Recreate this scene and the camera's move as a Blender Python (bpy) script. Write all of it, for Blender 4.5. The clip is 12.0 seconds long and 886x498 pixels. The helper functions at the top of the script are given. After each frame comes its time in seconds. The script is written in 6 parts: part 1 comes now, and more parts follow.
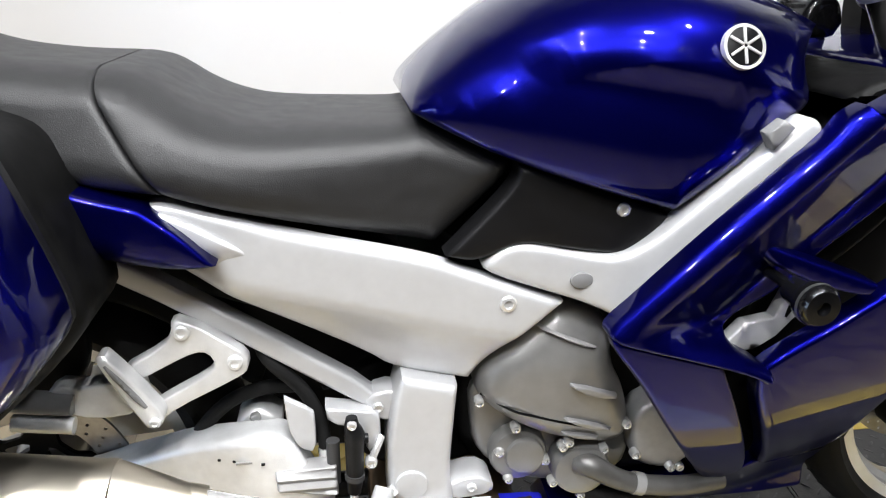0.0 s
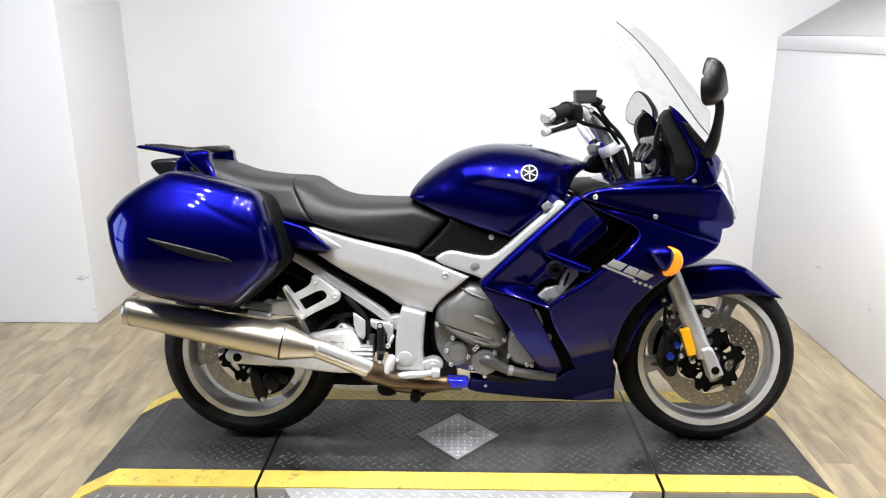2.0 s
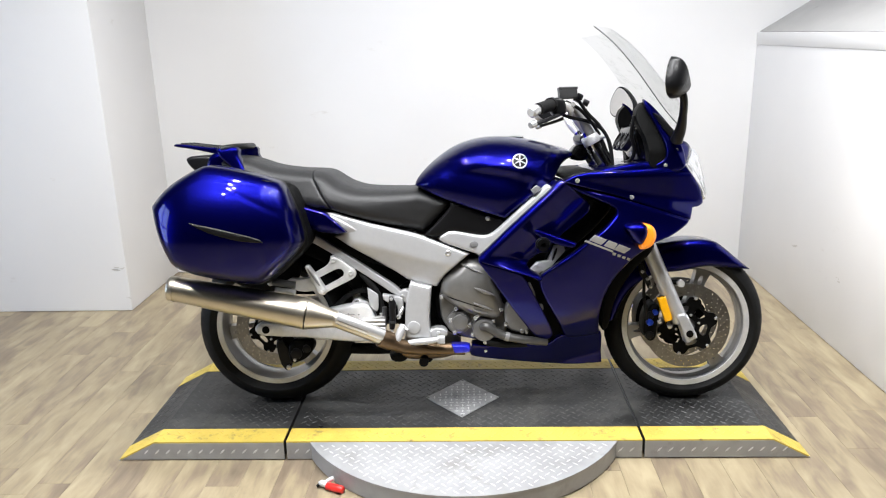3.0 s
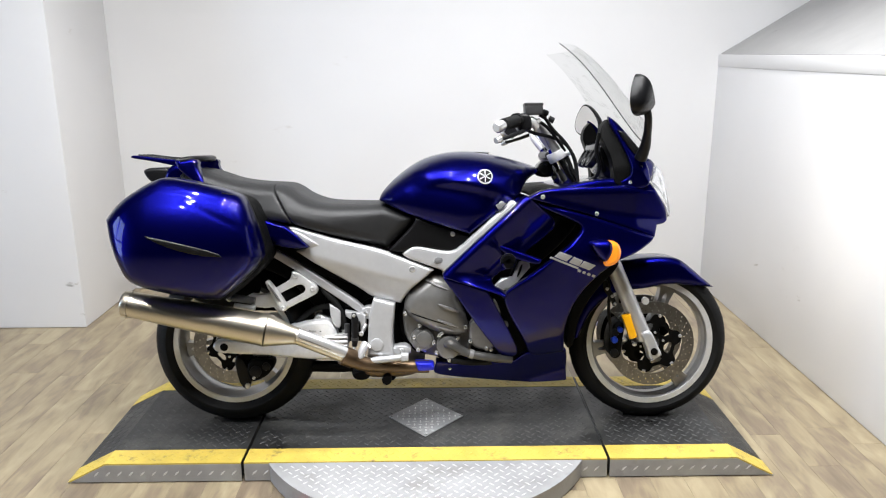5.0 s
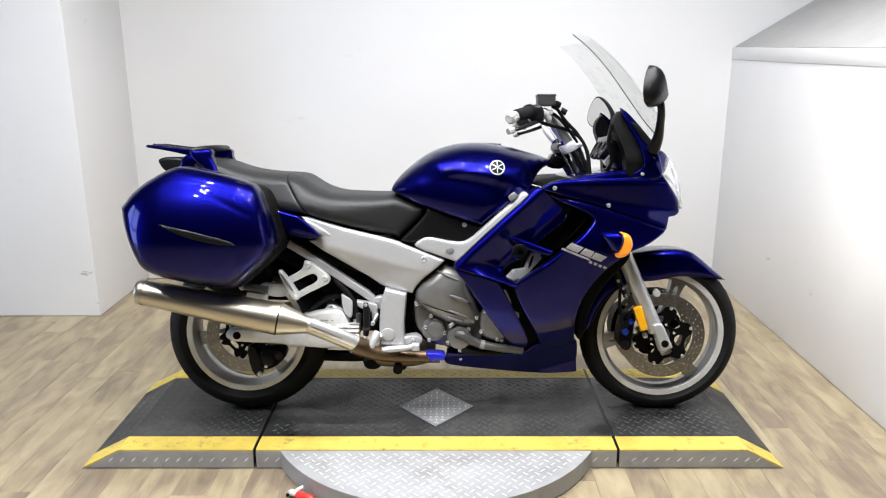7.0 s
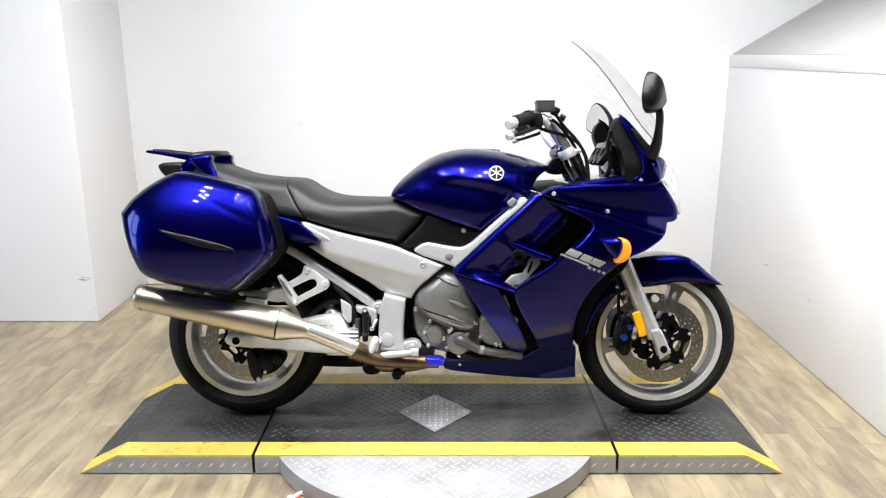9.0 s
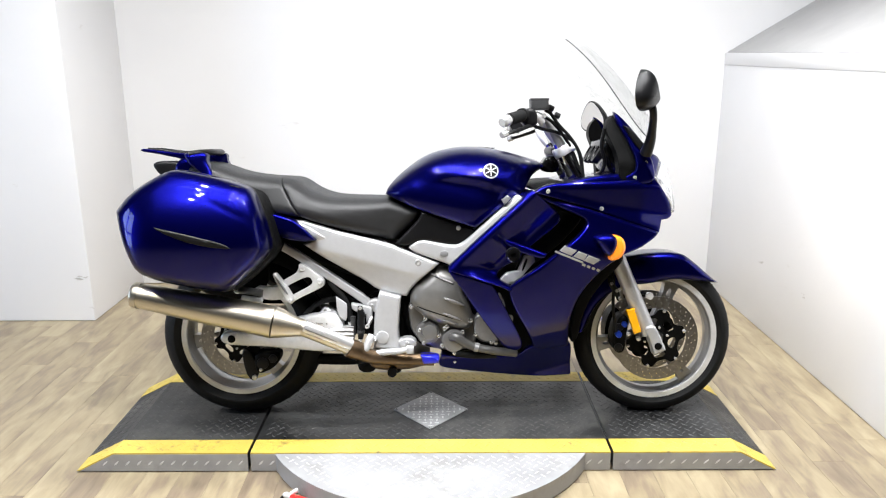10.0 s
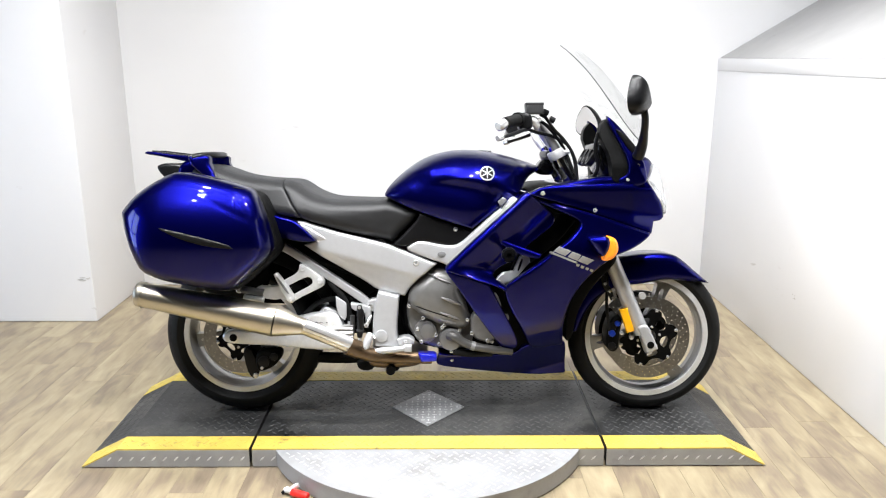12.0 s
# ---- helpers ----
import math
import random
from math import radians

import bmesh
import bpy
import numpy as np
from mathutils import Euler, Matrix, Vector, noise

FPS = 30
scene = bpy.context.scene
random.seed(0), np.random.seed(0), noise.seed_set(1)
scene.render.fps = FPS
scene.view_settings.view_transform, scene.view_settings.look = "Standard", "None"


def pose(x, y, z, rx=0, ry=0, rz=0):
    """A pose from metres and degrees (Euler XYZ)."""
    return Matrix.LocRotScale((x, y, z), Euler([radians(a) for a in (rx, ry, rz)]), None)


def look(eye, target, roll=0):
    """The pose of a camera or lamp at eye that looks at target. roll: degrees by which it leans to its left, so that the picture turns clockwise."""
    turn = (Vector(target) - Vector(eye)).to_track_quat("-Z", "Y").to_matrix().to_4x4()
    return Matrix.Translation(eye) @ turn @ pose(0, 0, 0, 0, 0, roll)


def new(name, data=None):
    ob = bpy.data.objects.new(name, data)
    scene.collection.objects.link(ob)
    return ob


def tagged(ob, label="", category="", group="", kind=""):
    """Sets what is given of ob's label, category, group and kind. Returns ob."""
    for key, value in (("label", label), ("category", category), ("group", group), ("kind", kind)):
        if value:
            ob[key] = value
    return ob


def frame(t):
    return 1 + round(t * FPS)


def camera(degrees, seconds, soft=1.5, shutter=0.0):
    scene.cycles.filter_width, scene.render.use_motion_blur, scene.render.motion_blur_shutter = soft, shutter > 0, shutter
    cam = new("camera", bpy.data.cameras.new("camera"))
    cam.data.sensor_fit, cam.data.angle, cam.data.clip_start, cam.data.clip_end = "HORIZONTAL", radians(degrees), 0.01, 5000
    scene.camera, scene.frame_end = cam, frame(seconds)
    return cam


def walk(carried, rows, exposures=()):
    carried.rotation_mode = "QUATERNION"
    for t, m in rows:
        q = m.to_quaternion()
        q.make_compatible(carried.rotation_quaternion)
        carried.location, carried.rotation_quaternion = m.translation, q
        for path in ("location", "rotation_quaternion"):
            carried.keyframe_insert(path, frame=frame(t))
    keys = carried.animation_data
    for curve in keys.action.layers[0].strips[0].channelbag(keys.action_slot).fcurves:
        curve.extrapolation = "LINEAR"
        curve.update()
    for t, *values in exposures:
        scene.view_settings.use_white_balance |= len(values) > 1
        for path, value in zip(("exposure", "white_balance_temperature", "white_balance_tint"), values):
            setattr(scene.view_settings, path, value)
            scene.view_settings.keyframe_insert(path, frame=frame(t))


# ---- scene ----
cam = camera(61.2, 12.0, 1.15)
PATH = [
    (0, (-0.204, -0.909, 1.171), (0.05, 0.846, 0.246), 1.0),
    (0.5, (-0.129, -1.284, 1.253), (-0.051, 0.507, 0.367), -2.3),
    (1, (-0.031, -1.67, 1.319), (-0.008, 0.173, 0.543), -1.1),
    (1.5, (-0.011, -2.01, 1.367), (0.039, -0.116, 0.729), -0.6),
    (2, (0.033, -2.29, 1.385), (-0.01, -0.369, 0.831), -0.1),
    (2.5, (0.07, -2.478, 1.394), (0.015, -0.551, 0.861), 0.3),
    (3, (0.065, -2.6, 1.409), (-0.005, -0.68, 0.853), -1.4),
    (3.2, (0.062, -2.609, 1.41), (0.017, -0.682, 0.877), -0.7),
    (4.8, (0.069, -2.57, 1.391), (0.072, -0.636, 0.873), -0.3),
    (5, (0.069, -2.569, 1.39), (0.091, -0.635, 0.881), -0.3),
    (5.5, (0.065, -2.572, 1.386), (0.056, -0.641, 0.865), -0.0),
    (6, (0.068, -2.582, 1.374), (0.08, -0.649, 0.863), 0.3),
    (6.5, (0.07, -2.578, 1.381), (0.075, -0.648, 0.856), 0.2),
    (7, (0.065, -2.581, 1.382), (0.059, -0.651, 0.857), -0.1),
    (7.2, (0.065, -2.582, 1.382), (0.083, -0.652, 0.878), -0.1),
    (8.8, (0.06, -2.586, 1.378), (0.056, -0.652, 0.862), 0.0),
    (9, (0.06, -2.587, 1.378), (0.06, -0.652, 0.871), -0.0),
    (9.5, (0.062, -2.589, 1.375), (0.069, -0.655, 0.863), 0.1),
    (10, (0.071, -2.595, 1.375), (0.076, -0.661, 0.866), -0.1),
    (10.5, (0.064, -2.609, 1.373), (0.071, -0.674, 0.866), -0.1),
    (11, (0.07, -2.625, 1.38), (0.086, -0.692, 0.865), 0.3),
    (11.5, (0.065, -2.643, 1.377), (0.072, -0.709, 0.869), 0.2),
    (12, (0.072, -2.658, 1.377), (0.083, -0.721, 0.88), 0.0),
]
EXPOSURE = [(0, -0.15), (0.5, -0.24), (1.5, -0.2), (2.5, -0.28), (4, -0.42), (5.5, -0.45), (7, -0.4), (8.8, -0.18), (10, -0.12), (12, -0.1)]
walk(cam, [(t, look(eye, target, roll)) for t, eye, target, roll in PATH], EXPOSURE)


# ---- world and light ----
world = bpy.data.worlds.new("world")
scene.world = world
world.use_nodes = True
world.node_tree.nodes["Background"].inputs[0].default_value = (0.8, 0.85, 0.9, 1)
world.node_tree.nodes["Background"].inputs[1].default_value = 0.05


def area_lamp(place, target, size, watts, colour):
    data = bpy.data.lights.new("ceiling_glow", "AREA")
    data.shape, data.size, data.energy, data.color, data.spread = "DISK", size, watts, colour, radians(138)
    ob = new("ceiling_glow", data)
    ob.matrix_world = look(place, target)
    return ob


CEILING = 3.1
# The last two lamps are added near the right wall to brighten it.
LAMPS = [(x + 0.22 * k, y) for k, y in enumerate((-1.7, -0.95, -0.2)) for x in (-1.5, -0.6, 0.3)] + [(1.4, -0.75), (1.4, 0.35)]
for lx, ly in LAMPS:
    area_lamp((lx, ly, CEILING - 0.06), (lx * 0.85, ly + 0.6, 0), 0.09, 23, (0.97, 0.98, 1.0))


# ---- materials ----
def material(name, colour, rough=0.5, metal=0.0, coat=0.0, vary=0.08, scale=30.0, bump=0.0, bump_scale=200.0, **extra):
    m = bpy.data.materials.new(name)
    m.use_nodes = True
    t = m.node_tree
    p = t.nodes["Principled BSDF"]
    tex = t.nodes.new("ShaderNodeTexCoord")
    n = t.nodes.new("ShaderNodeTexNoise")
    n.inputs["Scale"].default_value, n.inputs["Detail"].default_value = scale, 6
    t.links.new(tex.outputs["Object"], n.inputs["Vector"])
    ramp = t.nodes.new("ShaderNodeValToRGB")
    ramp.color_ramp.elements[0].position, ramp.color_ramp.elements[1].position = 0.3, 0.7
    ramp.color_ramp.elements[0].color = (*[c * (1 - vary) for c in colour], 1)
    ramp.color_ramp.elements[1].color = (*[min(1, c * (1 + vary)) for c in colour], 1)
    t.links.new(n.outputs["Fac"], ramp.inputs["Fac"])
    t.links.new(ramp.outputs["Color"], p.inputs["Base Color"])
    r = t.nodes.new("ShaderNodeMapRange")
    r.inputs["To Min"].default_value, r.inputs["To Max"].default_value = max(0.0, rough * (1 - 2 * vary)), min(1, rough * (1 + 2 * vary))
    t.links.new(n.outputs["Fac"], r.inputs["Value"])
    t.links.new(r.outputs["Result"], p.inputs["Roughness"])
    p.inputs["Metallic"].default_value = metal
    p.inputs["Coat Weight"].default_value = coat
    p.inputs["Coat Roughness"].default_value = 0.02
    for key, value in extra.items():
        p.inputs[key.replace("_", " ")].default_value = value
    if bump:
        b = t.nodes.new("ShaderNodeBump")
        n2 = t.nodes.new("ShaderNodeTexNoise")
        n2.inputs["Scale"].default_value, n2.inputs["Detail"].default_value = bump_scale, 4
        b.inputs["Strength"].default_value, b.inputs["Distance"].default_value = bump, 0.002
        t.links.new(tex.outputs["Object"], n2.inputs["Vector"])
        t.links.new(n2.outputs["Fac"], b.inputs["Height"])
        t.links.new(b.outputs["Normal"], p.inputs["Normal"])
    return m


BLUE = material("blue_metallic_paint", (0.0024, 0.0027, 0.102), 0.30, 0.92, 1.0, 0.10, 900, Coat_IOR=1.30, Specular_Tint=(0.02, 0.02, 0.30, 1))
SILVER = material("silver_paint", (0.49, 0.492, 0.50), 0.38, 0.35, 0.3, 0.03, 60)
ALLOY = material("cast_alloy", (0.70, 0.70, 0.70), 0.42, 0.45, 0.0, 0.06, 60, 0.15, 400)
GREY = material("grey_engine_paint", (0.22, 0.217, 0.212), 0.34, 0.5, 0.15, 0.06, 40, 0.08, 500)
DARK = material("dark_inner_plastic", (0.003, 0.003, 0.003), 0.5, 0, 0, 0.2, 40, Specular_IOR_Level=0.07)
MATTE = material("matte_black_plastic", (0.005, 0.005, 0.0055), 0.36, 0, 0, 0.12, 60, 0.12, 900, Specular_IOR_Level=0.22)
VINYL = material("black_seat_vinyl", (0.015, 0.015, 0.0155), 0.48, 0, 0, 0.12, 50, 0.25, 700, Specular_IOR_Level=0.34)
RUBBER = material("tyre_rubber", (0.008, 0.008, 0.008), 0.65, 0, 0, 0.2, 30, 0.2, 300, Specular_IOR_Level=0.14)
STEEL = material("polished_stainless", (0.60, 0.55, 0.455), 0.36, 1.0, 0, 0.015, 8)
PIPE = material("heat_tinted_steel", (0.14, 0.095, 0.058), 0.45, 0.9, 0, 0.25, 25)
CHROME = material("chrome", (0.85, 0.85, 0.85), 0.08, 1.0, 0, 0.02, 30)
# Base colour lowered to stand in for the shade inside the rim barrel.
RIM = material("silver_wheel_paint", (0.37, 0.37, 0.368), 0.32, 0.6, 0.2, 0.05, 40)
DISC = material("brake_disc_steel", (0.34, 0.335, 0.33), 0.32, 1.0, 0, 0.12, 80)
BOLT = material("zinc_bolt", (0.75, 0.75, 0.74), 0.25, 0.7, 0, 0.05, 80)
AMBER = material("amber_lens", (1.0, 0.30, 0.02), 0.15, 0, 0.6, 0.06, 120, Transmission_Weight=0.25, Emission_Color=(1.0, 0.30, 0.03, 1), Emission_Strength=0.55)
REFLEX = material("amber_reflector", (1.0, 0.47, 0.01), 0.2, 0, 0.5, 0.05, 300)
RED = material("red_plastic", (0.65, 0.02, 0.015), 0.35, 0, 0.2, 0.08, 60)
CLEAR = bpy.data.materials.new("clear_polycarbonate")
CLEAR.use_nodes = True
tree = CLEAR.node_tree
see, shine, mixer, bend = (tree.nodes.new("ShaderNode" + kind) for kind in ("BsdfTransparent", "BsdfGlossy", "MixShader", "Fresnel"))
see.inputs[0].default_value = (0.90, 0.905, 0.90, 1)
shine.inputs["Roughness"].default_value = 0.0
shine.inputs["Color"].default_value = (0.95, 0.95, 0.95, 1)
bend.inputs["IOR"].default_value = 1.02
tree.links.new(bend.outputs[0], mixer.inputs[0])
tree.links.new(see.outputs[0], mixer.inputs[1])
tree.links.new(shine.outputs[0], mixer.inputs[2])
tree.links.new(mixer.outputs[0], tree.nodes["Material Output"].inputs["Surface"])
LENS = material("headlight_lens", (0.95, 0.96, 0.97), 0.03, 0, 0, 0.0, 10, Transmission_Weight=0.75, IOR=1.4)
PIANO = material("gloss_black_plastic", (0.003, 0.003, 0.0033), 0.12, 0, 0, 0.15, 60, Specular_IOR_Level=0.35)
DARKCAST = material("dark_cast_metal", (0.105, 0.102, 0.098), 0.42, 0.5, 0, 0.15, 30, 0.12, 300)
LIGHTGREY = material("grey_cast_metal", (0.29, 0.287, 0.285), 0.42, 0.4, 0, 0.08, 60, 0.1, 400)
# Dimness of the surroundings put into the colour of the unseen walls.
DARKWALL = material("brown_grey_wall_paint", (0.06, 0.053, 0.047), 0.7, 0, 0, 0.1, 2)
DECAL = material("grey_decal", (0.36, 0.36, 0.37), 0.4, 0.0, 0.3, 0.08, 60)
GREYPLASTIC = material("grey_plastic", (0.16, 0.16, 0.16), 0.45, 0, 0, 0.08, 60)
BRIGHTBLUE = material("bright_blue_cap", (0.015, 0.02, 0.55), 0.3, 0.4, 0.8, 0.1, 100)
DECKBUMP = material("worn_tread_tops", (0.060, 0.060, 0.060), 0.56, 0.2, 0, 0.4, 7)
DARKGREY = material("dark_grey_metal", (0.035, 0.035, 0.036), 0.42, 0.2, 0, 0.1, 60)
BADGE = material("badge_silver", (0.58, 0.58, 0.575), 0.35, 0.35, 0.2, 0.03, 100)
MIRROR = material("mirror_glass", (0.9, 0.9, 0.9), 0.02, 1.0, 0, 0.0, 10)
BLUE_ANODISED = material("blue_anodised", (0.02, 0.06, 0.5), 0.3, 0.7, 0, 0.1, 60)
WALL = material("white_wall_paint", (0.715, 0.712, 0.715), 0.55, 0, 0, 0.03, 1.2, 0.05, 300)
SCUFF = material("wall_rub_mark", (0.52, 0.50, 0.48), 0.6, 0, 0, 0.12, 60)
CEIL = material("dark_ceiling", (0.06, 0.057, 0.054), 0.8, 0, 0, 0.05, 3)
SLOPE = material("grey_board", (0.36, 0.355, 0.35), 0.7, 0, 0, 0.05, 8)
DECK = material("worn_black_deck_paint", (0.026, 0.026, 0.026), 0.48, 0.1, 0, 0.5, 6, 0.25, 250)
YELLOW = material("yellow_edge_paint", (0.55, 0.41, 0.075), 0.5, 0, 0, 0.12, 14, 0.15, 250)
TREAD = material("aluminium_tread_plate", (0.35, 0.352, 0.355), 0.52, 0.3, 0, 0.12, 12, 0.1, 300)
# Lighter than the plate: the lozenges' glint is put into the colour.
TREADTOP = material("bright_tread_lozenges", (0.62, 0.62, 0.62), 0.36, 0.4, 0, 0.1, 12)
LAMPGLOW = bpy.data.materials.new("lamp_glow")
LAMPGLOW.use_nodes = True
LAMPGLOW.node_tree.nodes["Principled BSDF"].inputs["Emission Color"].default_value = (1, 0.95, 0.88, 1)
LAMPGLOW.node_tree.nodes["Principled BSDF"].inputs["Emission Strength"].default_value = 25
WINDOWGLOW = bpy.data.materials.new("window_daylight")
WINDOWGLOW.use_nodes = True
WINDOWGLOW.node_tree.nodes["Principled BSDF"].inputs["Emission Color"].default_value = (0.55, 0.72, 1.0, 1)
WINDOWGLOW.node_tree.nodes["Principled BSDF"].inputs["Emission Strength"].default_value = 9


def worn(m, under, scale, low, high, stretch=(1, 1, 1)):
    """Patches of another colour where paint is worn, dusty or scuffed."""
    t = m.node_tree
    p = t.nodes["Principled BSDF"]
    base = p.inputs["Base Color"].links[0].from_socket
    tex = t.nodes.new("ShaderNodeTexCoord")
    place = t.nodes.new("ShaderNodeMapping")
    place.inputs["Scale"].default_value = stretch
    t.links.new(tex.outputs["Object"], place.inputs["Vector"])
    n = t.nodes.new("ShaderNodeTexNoise")
    n.inputs["Scale"].default_value, n.inputs["Detail"].default_value, n.inputs["Roughness"].default_value = scale, 9, 0.7
    t.links.new(place.outputs[0], n.inputs["Vector"])
    r = t.nodes.new("ShaderNodeMapRange")
    r.inputs["From Min"].default_value, r.inputs["From Max"].default_value = low, high
    t.links.new(n.outputs["Fac"], r.inputs["Value"])
    mix = t.nodes.new("ShaderNodeMix")
    mix.data_type = "RGBA"
    t.links.new(r.outputs["Result"], mix.inputs["Factor"])
    t.links.new(base, mix.inputs["A"])
    mix.inputs["B"].default_value = (*under, 1)
    t.links.new(mix.outputs["Result"], p.inputs["Base Color"])


worn(YELLOW, (0.10, 0.085, 0.05), 22, 0.56, 0.74)
worn(DECK, (0.10, 0.098, 0.09), 5, 0.52, 0.80)
worn(DECKBUMP, (0.12, 0.117, 0.108), 6, 0.50, 0.78)
worn(TREAD, (0.22, 0.21, 0.19), 7, 0.55, 0.80)
worn(WALL, (0.50, 0.46, 0.42), 3.2, 0.66, 0.86, (1, 1, 2.5))
worn(SLOPE, (0.12, 0.11, 0.10), 9, 0.66, 0.80)


def wood_material():
    m = bpy.data.materials.new("oak_vinyl_plank")
    m.use_nodes = True
    t = m.node_tree
    p = t.nodes["Principled BSDF"]
    info = t.nodes.new("ShaderNodeObjectInfo")
    tex = t.nodes.new("ShaderNodeTexCoord")
    shift = t.nodes.new("ShaderNodeVectorMath")
    shift.operation = "MULTIPLY_ADD"
    t.links.new(info.outputs["Random"], shift.inputs[0])
    shift.inputs[1].default_value = (37, 53, 11)
    t.links.new(tex.outputs["Object"], shift.inputs[2])
    stretch = t.nodes.new("ShaderNodeMapping")
    stretch.inputs["Scale"].default_value = (8, 2.4, 1)
    t.links.new(shift.outputs[0], stretch.inputs["Vector"])
    n = t.nodes.new("ShaderNodeTexNoise")
    n.inputs["Scale"].default_value, n.inputs["Detail"].default_value, n.inputs["Distortion"].default_value = 2.2, 8, 0.5
    t.links.new(stretch.outputs[0], n.inputs["Vector"])
    fine = t.nodes.new("ShaderNodeMapping")
    fine.inputs["Scale"].default_value = (95, 7, 1)
    t.links.new(shift.outputs[0], fine.inputs["Vector"])
    n2 = t.nodes.new("ShaderNodeTexNoise")
    n2.inputs["Scale"].default_value, n2.inputs["Detail"].default_value = 1.0, 5
    t.links.new(fine.outputs[0], n2.inputs["Vector"])
    mixn = t.nodes.new("ShaderNodeMath")
    mixn.operation = "MULTIPLY_ADD"
    t.links.new(n2.outputs["Fac"], mixn.inputs[0])
    mixn.inputs[1].default_value = 0.22
    t.links.new(n.outputs["Fac"], mixn.inputs[2])
    add = t.nodes.new("ShaderNodeMath")
    add.operation = "MULTIPLY_ADD"
    t.links.new(info.outputs["Random"], add.inputs[0])
    add.inputs[1].default_value = 0.22
    t.links.new(mixn.outputs[0], add.inputs[2])
    ramp = t.nodes.new("ShaderNodeValToRGB")
    ramp.color_ramp.elements[0].position, ramp.color_ramp.elements[1].position = 0.32, 1.02
    ramp.color_ramp.elements[0].color = (0.125, 0.094, 0.066, 1)
    ramp.color_ramp.elements[1].color = (0.375, 0.312, 0.200, 1)
    for place, colour in ((0.58, (0.210, 0.164, 0.112)), (0.72, (0.275, 0.222, 0.140))):
        ramp.color_ramp.elements.new(place).color = (*colour, 1)
    t.links.new(add.outputs[0], ramp.inputs["Fac"])
    t.links.new(ramp.outputs["Color"], p.inputs["Base Color"])
    p.inputs["Roughness"].default_value = 0.38
    return m


WOOD = wood_material()


# ---- mesh helpers ----
def part(name, bm, mat, parent=None, label="", smooth=True, mats=(), sharp=38):
    me = bpy.data.meshes.new(name)
    bm.normal_update()
    bm.to_mesh(me)
    bm.free()
    me.materials.append(mat)
    for extra in mats:
        me.materials.append(extra)
    if smooth:
        me.polygons.foreach_set("use_smooth", [True] * len(me.polygons))
        me.set_sharp_from_angle(angle=radians(sharp))
    ob = new(name, me)
    if parent is not None:
        ob.parent = parent
    if label:
        ob["label"] = label
    return ob


def mirrored(ob, parent=None):
    """The same part on the other side of the motorcycle."""
    me = ob.data.copy()
    me.transform(Matrix.Diagonal((1, -1, 1, 1)))
    me.flip_normals()
    twin = new(ob.name.split(".")[0], me)
    twin.parent = parent or ob.parent
    if "label" in ob:
        twin["label"] = ob["label"]
    return twin


def rounded(points, rounds=2):
    """Corner cutting on a closed outline; a doubled point stays sharper."""
    p = np.array(points, float)
    for _ in range(rounds):
        q = np.roll(p, -1, axis=0)
        p = np.stack([0.75 * p + 0.25 * q, 0.25 * p + 0.75 * q], 1).reshape(-1, 2)
    keep = np.linalg.norm(p - np.roll(p, 1, axis=0), axis=1) > 1e-5
    return p[keep]


def resample(p, step):
    out = []
    for a, b in zip(p, np.roll(p, -1, axis=0)):
        n = max(1, int(math.ceil(np.linalg.norm(b - a) / step)))
        out += [a + (b - a) * k / n for k in range(n)]
    return np.array(out)


def inside(pts, poly):
    x, y = pts[:, 0], pts[:, 1]
    hit = np.zeros(len(pts), bool)
    for (ax, ay), (bx, by) in zip(poly, np.roll(poly, -1, axis=0)):
        if ay != by:
            hit ^= ((ay > y) != (by > y)) & (x < (bx - ax) * (y - ay) / (by - ay) + ax)
    return hit


def edge_distance(pts, poly):
    best = np.full(len(pts), 1e9)
    for a, b in zip(poly, np.roll(poly, -1, axis=0)):
        ab = b - a
        s = np.clip(((pts - a) @ ab) / max(ab @ ab, 1e-12), 0, 1)
        best = np.minimum(best, np.linalg.norm(pts - a - s[:, None] * ab, axis=1))
    return best


